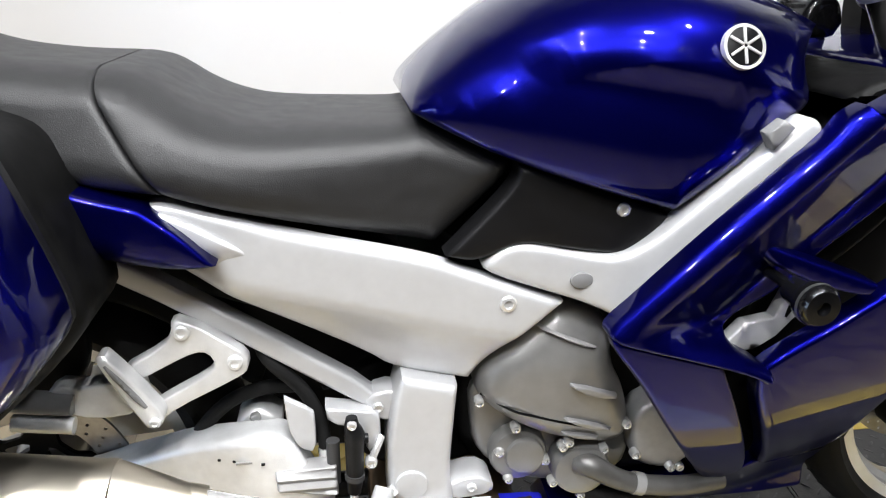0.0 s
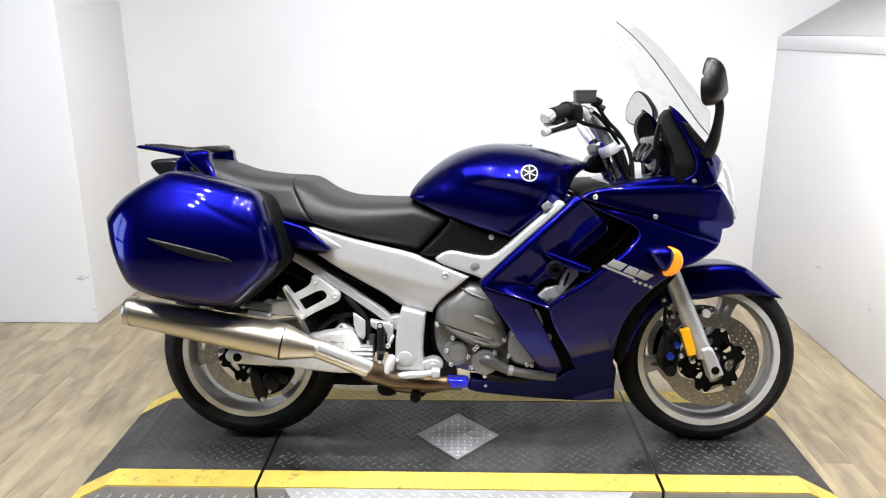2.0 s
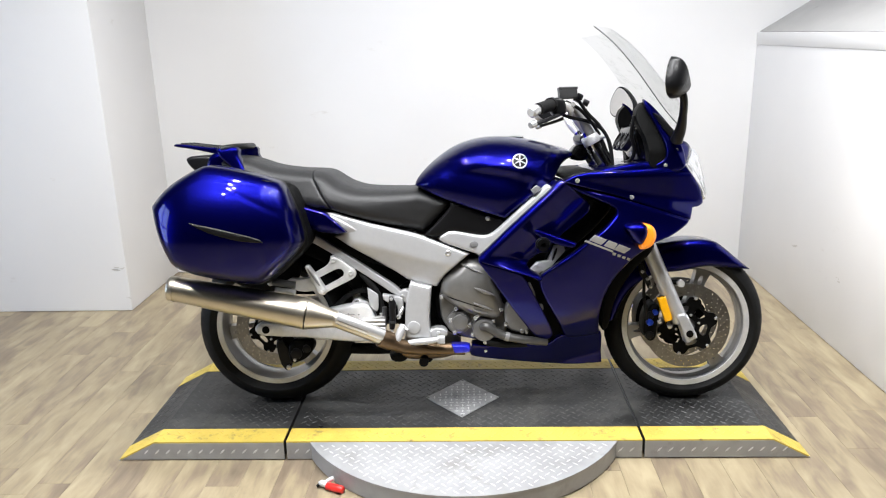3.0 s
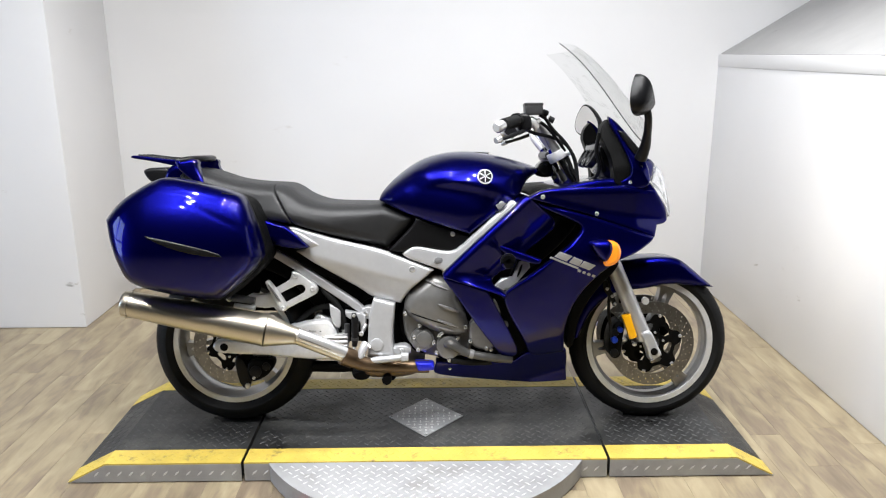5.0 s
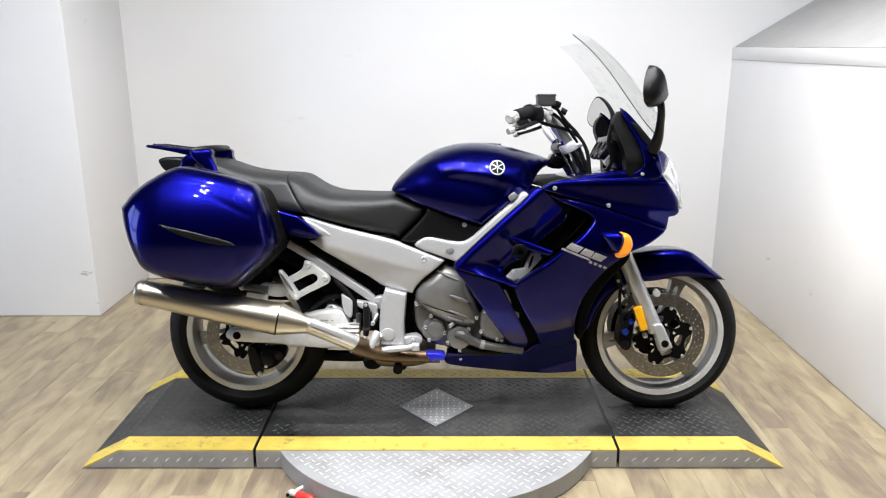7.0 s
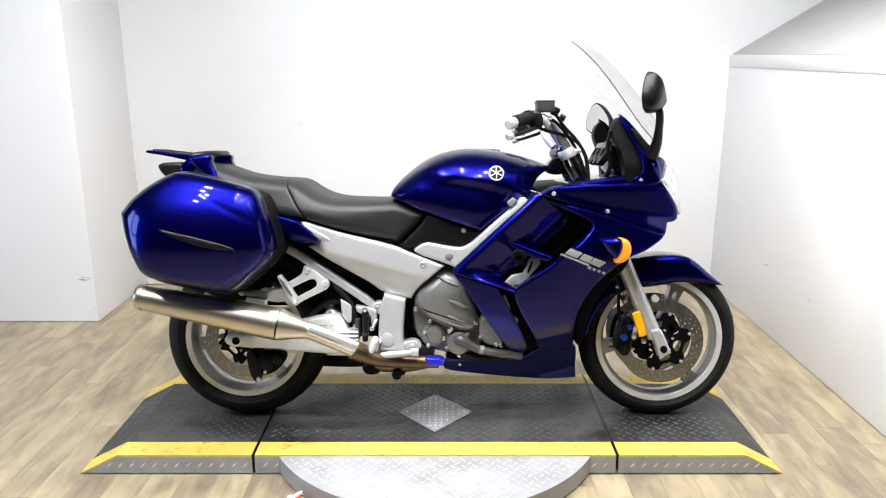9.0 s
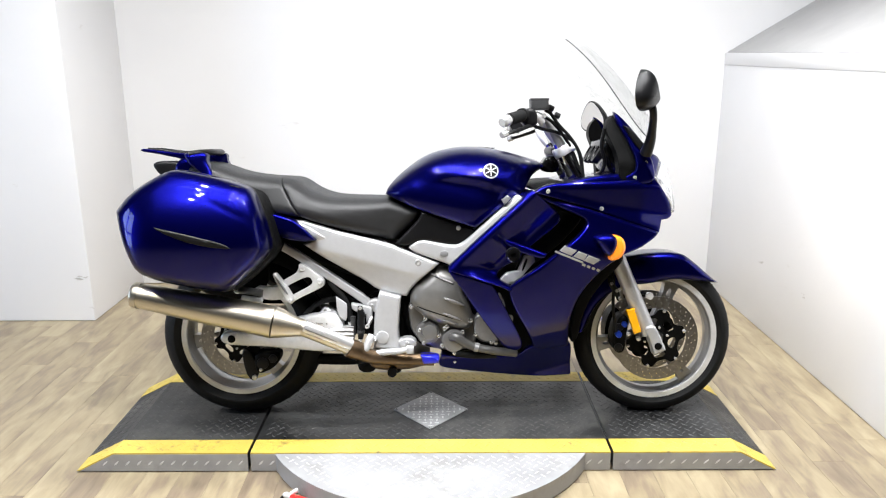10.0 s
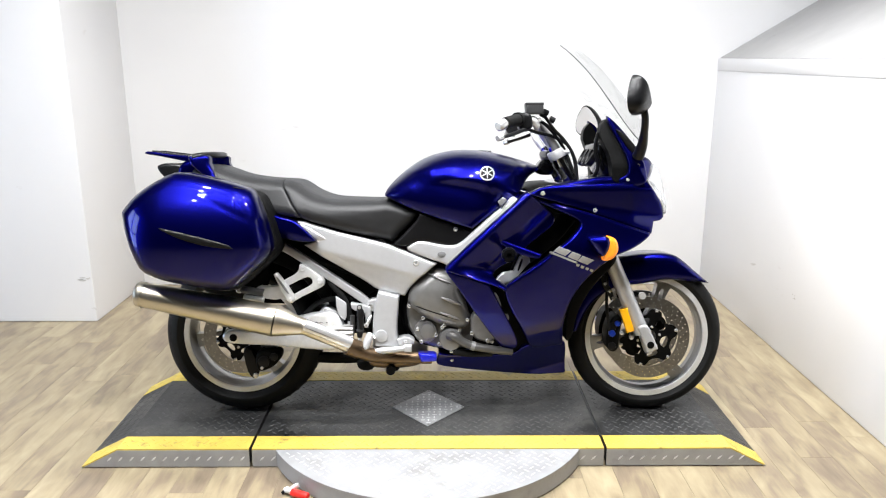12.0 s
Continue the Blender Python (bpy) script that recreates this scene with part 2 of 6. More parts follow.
def fill(outline, holes=(), step=0.012, rings=()):
    """Triangles over a closed outline with holes: points, triangles, distance from the edge, edge loops."""
    from mathutils.geometry import delaunay_2d_cdt
    loops = [resample(np.array(outline, float), step)] + [resample(np.array(h, float), step) for h in holes]
    edge = np.concatenate(loops)
    edges, start, spans = [], 0, []
    for loop in loops:
        n = len(loop)
        edges += [(start + k, start + (k + 1) % n) for k in range(n)]
        spans.append((start, n))
        start += n
    lo, hi = edge.min(0), edge.max(0)
    extra = []
    if step < 0.5:
        gx, gy = np.meshgrid(np.arange(lo[0], hi[0], step), np.arange(lo[1], hi[1], step))
        gx = gx + (np.arange(gx.shape[0]) % 2)[:, None] * step / 2
        g = np.stack([gx.ravel(), gy.ravel()], 1)
        extra.append((g, max(rings) if rings else 0))
    for d in rings:
        loop = loops[0]
        along = np.roll(loop, -1, axis=0) - np.roll(loop, 1, axis=0)
        along /= np.maximum(np.linalg.norm(along, axis=1), 1e-9)[:, None]
        area = np.sum(loop[:, 0] * np.roll(loop[:, 1], -1) - loop[:, 1] * np.roll(loop[:, 0], -1))
        inward = np.stack([-along[:, 1], along[:, 0]], 1) * (1 if area > 0 else -1)
        extra.append((loop + inward * d, -d))
    pts = [edge]
    for g, d in extra:
        g = g[inside(g, loops[0])]
        for h in loops[1:]:
            g = g[~inside(g, h)]
        if len(g):
            far = np.min([edge_distance(g, loop) for loop in loops], axis=0)
            pts.append(g[far > (d + step * 0.45 if d >= 0 else -d * 0.96)])
    pts = np.concatenate(pts)
    v, _, f, source, _, _ = delaunay_2d_cdt([Vector(p) for p in pts], edges, [], 0, 1e-6)
    v = np.array([tuple(p) for p in v])
    tri = np.array([t for t in f if len(t) == 3])
    mid = v[tri].mean(1)
    keep = inside(mid, loops[0])
    for h in loops[1:]:
        keep &= ~inside(mid, h)
    tri = tri[keep]
    area = np.cross(v[tri[:, 1]] - v[tri[:, 0]], v[tri[:, 2]] - v[tri[:, 0]])
    tri[area < 0] = tri[area < 0][:, ::-1]
    dist = np.min([edge_distance(v, loop) for loop in loops], axis=0)
    return v, tri, dist


def border(tri):
    count = {}
    for a, b, c in tri:
        for e in ((a, b), (b, c), (c, a)):
            count[e] = True
    return [e for e in count if (e[1], e[0]) not in count]


def solid(v, tri, front, back):
    """A solid between two depths (arrays of y) over triangles in the x, z plane; front is towards minus y."""
    n = len(v)
    verts = [(x, y, z) for (x, z), y in zip(v, front)] + [(x, y, z) for (x, z), y in zip(v, back)]
    faces = [tuple(t) for t in tri] + [(t[2] + n, t[1] + n, t[0] + n) for t in tri]
    faces += [(b, a, a + n, b + n) for a, b in border(tri)]
    me = bpy.data.meshes.new("tmp")
    me.from_pydata(verts, [], [tuple(int(i) for i in f) for f in faces])
    bm = bmesh.new()
    bm.from_mesh(me)
    bpy.data.meshes.remove(me)
    loose = [w for w in bm.verts if not w.link_faces]
    bmesh.ops.delete(bm, geom=loose, context="VERTS")
    return bm


def drop(d, r, depth):
    k = np.clip(1 - d / r, 0, 1)
    return depth * (1 - np.sqrt(np.maximum(0, 1 - k * k)))


SOFTEN = [(i, j, 0.0625 * (2 - abs(i)) * (2 - abs(j))) for i in (-1, 0, 1) for j in (-1, 0, 1)]


def rise(a, b, v):
    s = np.clip((v - a) / (b - a), 0, 1)
    return s * s * (3 - 2 * s)


def shell(outline, wide, r=0.012, depth=None, thick=0.02, both=False, rounds=2, step=0.012, holes=(), soft=0.006, body=None):
    """A moulded panel or body. wide(x, z): how far its outer face lies from the middle plane; its edge is rounded
    over r, by depth. both: a body that spans the middle plane."""
    depth = depth or r
    deep = depth if callable(depth) else (lambda x, z: depth)
    p = rounded(outline, rounds)
    rings = [r * k for k in (0.03, 0.1, 0.22, 0.4, 0.65, 1.0)]
    v, tri, d = fill(p, holes, step, rings)
    raw = wide
    wide = lambda x, z: sum(k * raw(x + soft * i, z + soft * j) for i, j, k in SOFTEN)
    if body is not None:
        own, d = d, edge_distance(v, rounded(body, rounds))
    w = wide(v[:, 0], v[:, 1]) - drop(d, r, deep(v[:, 0], v[:, 1]))
    if body is not None:
        w = w - drop(own, 0.007, 0.006)
    if both:
        w = np.maximum(w, 0.001)
        return solid(v, tri, -w, w)
    return solid(v, tri, -w, -(wide(v[:, 0], v[:, 1]) - max(thick, 1.02 * np.max(deep(v[:, 0], v[:, 1])))))


def plate(outline, y0, y1, holes=(), rounds=1):
    """A flat plate with holes between two depths."""
    p = rounded(outline, rounds) if rounds else np.array(outline, float)
    v, tri, d = fill(p, holes, 9.0)
    return solid(v, tri, np.full(len(v), y0), np.full(len(v), y1))


def circle(cx, cz, r, n=24):
    return [(cx + r * math.cos(2 * math.pi * k / n), cz + r * math.sin(2 * math.pi * k / n)) for k in range(n)]


def smooth_path(points, per=6):
    p = [Vector(q) for q in points]
    p = [2 * p[0] - p[1]] + p + [2 * p[-1] - p[-2]]
    out = []
    for a, b, c, d in zip(p, p[1:], p[2:], p[3:]):
        for k in range(per):
            s = k / per
            out.append(0.5 * ((2 * b) + (c - a) * s + (2 * a - 5 * b + 4 * c - d) * s * s + (3 * b - a - 3 * c + d) * s ** 3))
    out.append(p[-2])
    return out


def tube(points, radius, n=12, per=6, flat=1.0):
    """A round bar along a smooth line; radius: one, or one for each point."""
    line = smooth_path(points, per) if per > 1 else [Vector(q) for q in points]
    radii = radius if isinstance(radius, (list, tuple)) else [radius] * len(points)
    bm = bmesh.new()
    rings = []
    side = None
    for k, q in enumerate(line):
        ahead = (line[min(k + 1, len(line) - 1)] - line[max(k - 1, 0)]).normalized()
        side = (ahead.cross(Vector((0, 0, 1))) if abs(ahead.z) < 0.95 else ahead.cross(Vector((0, 1, 0)))) if side is None else side - ahead * side.dot(ahead)
        side.normalize()
        up = side.cross(ahead)
        s = k / max(1, len(line) - 1) * (len(radii) - 1)
        i = min(int(s), len(radii) - 2) if len(radii) > 1 else 0
        r = radii[i] + (radii[min(i + 1, len(radii) - 1)] - radii[i]) * (s - i)
        rings.append([bm.verts.new(q + r * (side * math.cos(a) + up * flat * math.sin(a))) for a in (2 * math.pi * j / n for j in range(n))])
    for a, b in zip(rings, rings[1:]):
        for j in range(n):
            bm.faces.new((a[j], a[(j + 1) % n], b[(j + 1) % n], b[j]))
    bm.faces.new(rings[0][::-1])
    bm.faces.new(rings[-1])
    bmesh.ops.recalc_face_normals(bm, faces=bm.faces)
    return bm


def lathe(profile, n=72, closed=True):
    """A ring turned about the y axis; profile: (radius, y)."""
    bm = bmesh.new()
    rings = [[bm.verts.new((r * math.cos(a), y, r * math.sin(a))) for r, y in profile] for a in (2 * math.pi * k / n for k in range(n))]
    m = len(profile)
    for a, b in zip(rings, rings[1:] + rings[:1]):
        for j in range(m if closed else m - 1):
            quad = [a[j], a[(j + 1) % m], b[(j + 1) % m], b[j]]
            bm.faces.new(quad)
    bmesh.ops.remove_doubles(bm, verts=bm.verts, dist=1e-6)
    bmesh.ops.recalc_face_normals(bm, faces=bm.faces)
    return bm


def move(bm, m):
    bmesh.ops.transform(bm, matrix=m, verts=bm.verts)
    return bm


def box(x0, x1, y0, y1, z0, z1, bevel=0.004, segments=2):
    bm = bmesh.new()
    bmesh.ops.create_cube(bm, size=1)
    bmesh.ops.transform(bm, matrix=Matrix.Translation(((x0 + x1) / 2, (y0 + y1) / 2, (z0 + z1) / 2)) @ Matrix.Diagonal((x1 - x0, y1 - y0, z1 - z0, 1)), verts=bm.verts)
    if bevel:
        bmesh.ops.bevel(bm, geom=bm.edges[:], offset=bevel, segments=segments, affect="EDGES", profile=0.5)
    return bm


def knob(r, length, bevel=0.002, n=24):
    """A turned stub from y = 0 towards minus y."""
    b = min(bevel, r * 0.4, length * 0.4)
    return lathe([(0, 0), (r, 0), (r, -length + b), (r - 0.3 * b, -length + 0.3 * b), (r - b, -length), (0, -length)], n, closed=False)


def join(*meshes):
    out = meshes[0]
    for other in meshes[1:]:
        me = bpy.data.meshes.new("tmp")
        other.to_mesh(me)
        other.free()
        out.from_mesh(me)
        bpy.data.meshes.remove(me)
    return out


def thing(name, label, category, m=None, group=""):
    ob = new(name)
    ob.empty_display_size = 0.1
    if m is not None:
        ob.matrix_world = m
    return tagged(ob, label, category, group)


# ---- the room ----
BACK, LEFT, RIGHT, FRONT, PILLAR = 1.82, -4.2, 1.697, -8.5, -1.76


def slab(name, x0, x1, y0, y1, z0, z1, mat, label, category, bevel=0.004):
    return tagged(part(name, box(x0, x1, y0, y1, z0, z1, bevel), mat), label, category, kind="structure")


floor = slab("floor", LEFT - 0.2, RIGHT + 2.6, FRONT - 0.2, BACK + 0.2, -0.12, -0.004, WOOD, "light oak wood-look plank floor", "floor", 0)
slab("wall_north", PILLAR - 0.05, RIGHT + 2.6, BACK, BACK + 0.12, 0, CEILING, WALL, "plain white painted back wall", "wall")
pillar = slab("wall_pillar", LEFT, PILLAR, 1.15, BACK + 0.12, 0, CEILING, WALL, "white wall projection beside the back wall", "wall", 0.008)
low_wall = slab("wall_east", RIGHT, RIGHT + 0.14, -0.6, BACK, 0, 1.300, WALL, "low white side wall with scuff marks", "wall")
slab("trim", RIGHT - 0.003, RIGHT + 0.16, -0.6, BACK, 1.300, 1.368, WALL, "white painted cap on the low wall", "trim")
# Walls out of view, coloured dark so that reflections show a dim room.
slab("wall_south", LEFT, RIGHT + 2.6, FRONT - 0.12, FRONT, 0, CEILING, DARKWALL, "unseen far wall, dark for a dim room", "wall")
slab("wall_far_east", RIGHT + 2.5, RIGHT + 2.6, FRONT, BACK, 0, CEILING, DARKWALL, "unseen side wall, dark for a dim room", "wall")
slab("ceiling", LEFT - 0.2, RIGHT + 2.7, FRONT - 0.2, BACK + 0.2, CEILING, CEILING + 0.1, CEIL, "dark ceiling", "ceiling", 0)
for y0, y1, z0, z1 in ((-0.3, BACK, 0, CEILING), (FRONT, -1.7, 0, CEILING), (-1.7, -0.3, 2.2, CEILING)):
    slab("wall_west", LEFT - 0.12, LEFT, y0, y1, z0, z1, DARKWALL, "unseen side wall beside a glass door, dark for a dim room", "wall", 0)
pane = tagged(part("door_1", box(LEFT - 0.10, LEFT - 0.08, -1.7, -0.3, 0.0, 2.2, 0), WINDOWGLOW), "glass door with pale daylight", "door", kind="structure")
for y in (-1.66, -1.0, -0.34):
    part("door_frame", box(LEFT - 0.11, LEFT - 0.03, y - 0.04, y + 0.04, 0.0, 2.2, 0.004), DARKGREY, pane)
part("door_rail", box(LEFT - 0.11, LEFT - 0.03, -1.7, -0.3, 0.95, 1.05, 0.004), DARKGREY, pane)
board = box(0, 2.6, -0.6, BACK - 0.004, -0.03, 0, 0.002)
move(board, Matrix.Translation((RIGHT + 0.01, 0, 1.372)) @ pose(0, 0, 0, 0, -31, 0))
tagged(part("sloped_board", board, SLOPE), "grey scuffed sloping board above the low wall", "panel", kind="structure")


def scuff(parent, spot, across, size, seed):
    """A faint dirty rub mark, a thin uneven patch on a wall; across: the way along the wall."""
    dice = random.Random(seed)
    bm = bmesh.new()
    side, up = Vector(across), Vector((0, 0, 1))
    for k in range(5):
        cx, cz, r = dice.uniform(-1, 1) * size, dice.uniform(-0.4, 0.4) * size, dice.uniform(0.12, 0.35) * size
        ring = [bm.verts.new(Vector(spot) + side * (cx + 1.8 * r * math.cos(a) * dice.uniform(0.6, 1.2)) + up * (cz + 0.6 * r * math.sin(a) * dice.uniform(0.5, 1.2))) for a in (math.pi * j / 5 for j in range(10))]
        bm.faces.new(ring)
    ob = part("scuff_mark", bm, SCUFF, parent, "grey rub mark", smooth=False)
    return ob


scuff(pillar, (-1.80, 1.1485, 0.235), (1, 0, 0), 0.030, 2)
scuff(pillar, (-1.772, 1.1485, 0.075), (1, 0, 0), 0.012, 5)
scuff(low_wall, (RIGHT - 0.0015, 1.07, 0.336), (0, 1, 0), 0.030, 3)
scuff(low_wall, (RIGHT - 0.0015, 0.59, 0.312), (0, 1, 0), 0.022, 9)

for lx, ly in LAMPS:
    can = thing("downlight", "round white recessed ceiling spotlight, lit", "ceiling light", pose(lx, ly, CEILING), "ceiling spotlights")
    part("trim_ring", move(lathe([(0.065, 0), (0.085, 0), (0.085, 0.012), (0.065, 0.03)], 24), pose(0, 0, -0.03, 90)), WALL, can)
    part("lamp_face", move(knob(0.063, 0.01), pose(0, 0, -0.012, -90)), LAMPGLOW, can, "glowing lamp face")


# ---- motorcycle ----
LIFT = 0.07
bike = thing("motorcycle", "dark blue metallic sport-touring motorcycle on a lift platform", "motorcycle", Matrix.Translation((-0.676, -0.0015, LIFT - 0.0095)) @ pose(0, 0, 0, -7.5, 0, 0))


def flat(w):
    return lambda x, z: w + 0 * x


def bolt(x, z, w, r=0.007, length=0.005, mat=None, parent=None, name="bolt"):
    """A domed hexagon-socket bolt on a face that lies w from the middle plane."""
    head_ = lathe([(0, -length * 0.55), (r * 0.45, -length * 0.55), (r * 0.5, -length), (r * 0.8, -length * 0.9), (r, -length * 0.5), (r, 0.004)], 16, closed=False)
    return part(name, move(head_, Matrix.Translation((x, -w, z))), mat or BOLT, parent or bike)


# dark filler bodies, added inside so that nothing shows through the gaps
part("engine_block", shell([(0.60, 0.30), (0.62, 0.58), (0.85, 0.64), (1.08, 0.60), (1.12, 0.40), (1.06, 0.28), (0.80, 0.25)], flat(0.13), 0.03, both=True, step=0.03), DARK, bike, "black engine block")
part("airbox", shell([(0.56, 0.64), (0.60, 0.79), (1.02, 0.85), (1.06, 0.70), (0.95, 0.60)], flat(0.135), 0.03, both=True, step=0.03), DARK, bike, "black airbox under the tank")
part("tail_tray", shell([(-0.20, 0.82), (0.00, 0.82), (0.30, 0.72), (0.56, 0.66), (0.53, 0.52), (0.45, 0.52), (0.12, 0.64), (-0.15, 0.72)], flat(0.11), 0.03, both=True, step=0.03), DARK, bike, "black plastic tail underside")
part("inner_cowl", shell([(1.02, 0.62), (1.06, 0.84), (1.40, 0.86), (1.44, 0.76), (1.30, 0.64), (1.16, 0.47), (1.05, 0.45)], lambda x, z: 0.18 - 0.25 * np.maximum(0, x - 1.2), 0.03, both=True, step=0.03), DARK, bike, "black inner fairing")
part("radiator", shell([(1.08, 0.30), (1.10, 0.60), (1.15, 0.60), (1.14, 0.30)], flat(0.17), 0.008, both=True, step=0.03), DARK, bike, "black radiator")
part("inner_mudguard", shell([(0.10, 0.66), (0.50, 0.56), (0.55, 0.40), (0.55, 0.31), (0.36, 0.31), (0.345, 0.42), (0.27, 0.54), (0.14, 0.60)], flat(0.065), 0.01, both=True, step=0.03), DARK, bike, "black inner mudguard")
# Plate added on the far side to darken the view through the spokes.
part("wheel_guard", move(shell([(-0.21, 0.40), (-0.19, 0.52), (-0.08, 0.60), (0.10, 0.63), (0.30, 0.58), (0.36, 0.46), (0.34, 0.39)], flat(0.112), 0.006, 0.008, 0.02, step=0.03), Matrix.Diagonal((1, -1, 1, 1))), DARK, bike, "black plate added beyond the rear wheel")
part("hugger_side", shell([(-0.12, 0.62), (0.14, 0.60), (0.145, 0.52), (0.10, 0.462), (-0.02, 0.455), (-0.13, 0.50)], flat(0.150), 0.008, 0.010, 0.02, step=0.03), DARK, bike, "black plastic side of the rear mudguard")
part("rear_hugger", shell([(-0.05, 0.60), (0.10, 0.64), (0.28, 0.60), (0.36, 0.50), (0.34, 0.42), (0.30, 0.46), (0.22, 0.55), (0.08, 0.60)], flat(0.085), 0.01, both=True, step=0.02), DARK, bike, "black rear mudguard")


# tank and seats
def tank_width(x, z):
    w = 0.266 - np.where(x < 0.86, 1.1, 0.60) * (x - 0.86) ** 2
    line = np.interp(x, [0.55, 0.62, 0.69, 0.76, 0.87, 0.94, 1.02, 1.15], [0.900, 0.909, 0.908, 0.901, 0.883, 0.865, 0.841, 0.80])
    above, below = np.maximum(0, z - line), np.maximum(0, line - z)
    w = w - 0.50 * above - 0.55 * np.minimum(below, 0.028) * rise(0.58, 0.72, x) + 0.18 * np.clip(below - 0.028, 0, 0.06)
    return w - 0.35 * np.maximum(0, 0.79 - z) ** 1.4


tank = part("fuel_tank", shell([(0.556, 0.828), (0.556, 0.828), (0.563, 0.853), (0.605, 0.901), (0.683, 0.959), (0.765, 0.986), (0.845, 0.993), (0.938, 0.984), (1.033, 0.960), (1.105, 0.939), (1.126, 0.915), (1.126, 0.915), (1.068, 0.891), (1.031, 0.844), (0.990, 0.813), (0.921, 0.762), (0.863, 0.717), (0.863, 0.717), (0.768, 0.745), (0.668, 0.777), (0.591, 0.811)], tank_width, 0.095, lambda x, z: 0.022 + 0.155 * rise(0.82, 0.93, z) * rise(1.20, 1.05, x) + 0.08 * rise(1.05, 1.12, x), both=True, step=0.006, soft=0.009), BLUE, bike, "glossy blue metallic fuel tank", sharp=85)
badge = part("tank_badge", move(lathe([(0.0215, -0.002), (0.0250, -0.002), (0.0250, 0.006), (0.0215, 0.006)], 40), Matrix.Translation((0.912, -0.2545, 0.908)) @ pose(0, 0, 0, -20, 0, 3)), BADGE, bike, "round silver badge")
part("badge_disc", move(knob(0.021, 0.004, 0.001, 32), Matrix.Translation((0.912, -0.2525, 0.908)) @ pose(0, 0, 0, -20, 0, 3)), MATTE, badge, "black badge face")
for k in range(6):
    part("badge_bar", move(box(0.002, 0.020, -0.0062, -0.002, -0.0016, 0.0016, 0.0006, 1), Matrix.Translation((0.912, -0.2525, 0.908)) @ pose(0, 0, 0, -20, 0, 3) @ pose(0, 0, 0, 0, 60 * k + 30, 0)), BADGE, badge)
part("fuel_cap", move(lathe([(0, 0.006), (0.04, 0.004), (0.046, 0.0), (0.046, -0.01)], 32, closed=False), Matrix.Translation((0.90, 0, 0.986)) @ pose(0, 0, 0, 90, 0, 0)), CHROME, bike, "chrome fuel filler cap")


def pillion_width(x, z):
    return np.interp(x, [-0.15, 0.0, 0.2], [0.135, 0.160, 0.178]) - 0.12 * np.maximum(0, z - np.interp(x, [-0.15, 0, 0.2], [0.89, 0.87, 0.85]))


def seat_width(x, z):
    crease = np.interp(x, [0.10, 0.20, 0.26, 0.30, 0.36, 0.42, 0.48, 0.56, 0.68], [0.905, 0.895, 0.845, 0.822, 0.806, 0.803, 0.810, 0.830, 0.85])
    w = np.interp(x, [0.15, 0.30, 0.45, 0.56, 0.68], [0.174, 0.178, 0.165, 0.155, 0.172])
    w = w - 0.75 * np.maximum(0, z - crease) - 0.05 * np.maximum(0, crease - z) + 0.008 * np.clip((crease - z) / 0.04, 0, 1)
    flare = 0.052 * rise(0.91, 0.74, z) * np.interp(x, [0.0, 0.24, 0.36, 0.60], [0.2, 1.0, 0.8, 0.25])
    return w + (pillion_width(x, z) - w) * rise(0.32, 0.18, x) + flare


def seat_depth(x, z):
    return 0.028 + 0.055 * (rise(0.76, 0.83, z) + (rise(0.80, 0.88, z) - rise(0.76, 0.83, z)) * rise(0.32, 0.18, x))


RIDER = [(0.197, 0.884), (0.214, 0.884), (0.248, 0.876), (0.292, 0.842), (0.352, 0.819), (0.41, 0.814), (0.50, 0.812), (0.55, 0.812), (0.572, 0.817), (0.674, 0.772), (0.674, 0.772), (0.674, 0.752), (0.583, 0.662), (0.583, 0.662), (0.467, 0.691), (0.342, 0.726), (0.272, 0.751)]
PILLION = [(0.272, 0.751), (0.198, 0.760), (0.128, 0.770), (0.011, 0.812), (-0.08, 0.855), (-0.150, 0.908), (-0.130, 0.933), (-0.075, 0.941), (-0.02, 0.923), (0.03, 0.904), (0.08, 0.894), (0.145, 0.887), (0.197, 0.885)]
SEAM = [(0.197, 0.884), (0.197, 0.884), (0.211, 0.850), (0.240, 0.800), (0.272, 0.751), (0.272, 0.751)]
seat = part("seat", shell(RIDER + [(x + 0.0012, z) for x, z in SEAM[::-1]], seat_width, 0.036, seat_depth, both=True, step=0.0045, soft=0.010, body=RIDER + PILLION), VINYL, bike, "black vinyl rider seat with a scooped top")
pillion = part("pillion_seat", shell(PILLION + [(x - 0.0012, z) for x, z in SEAM], seat_width, 0.036, seat_depth, both=True, step=0.0045, soft=0.010, body=RIDER + PILLION), VINYL, bike, "black vinyl pillion seat")


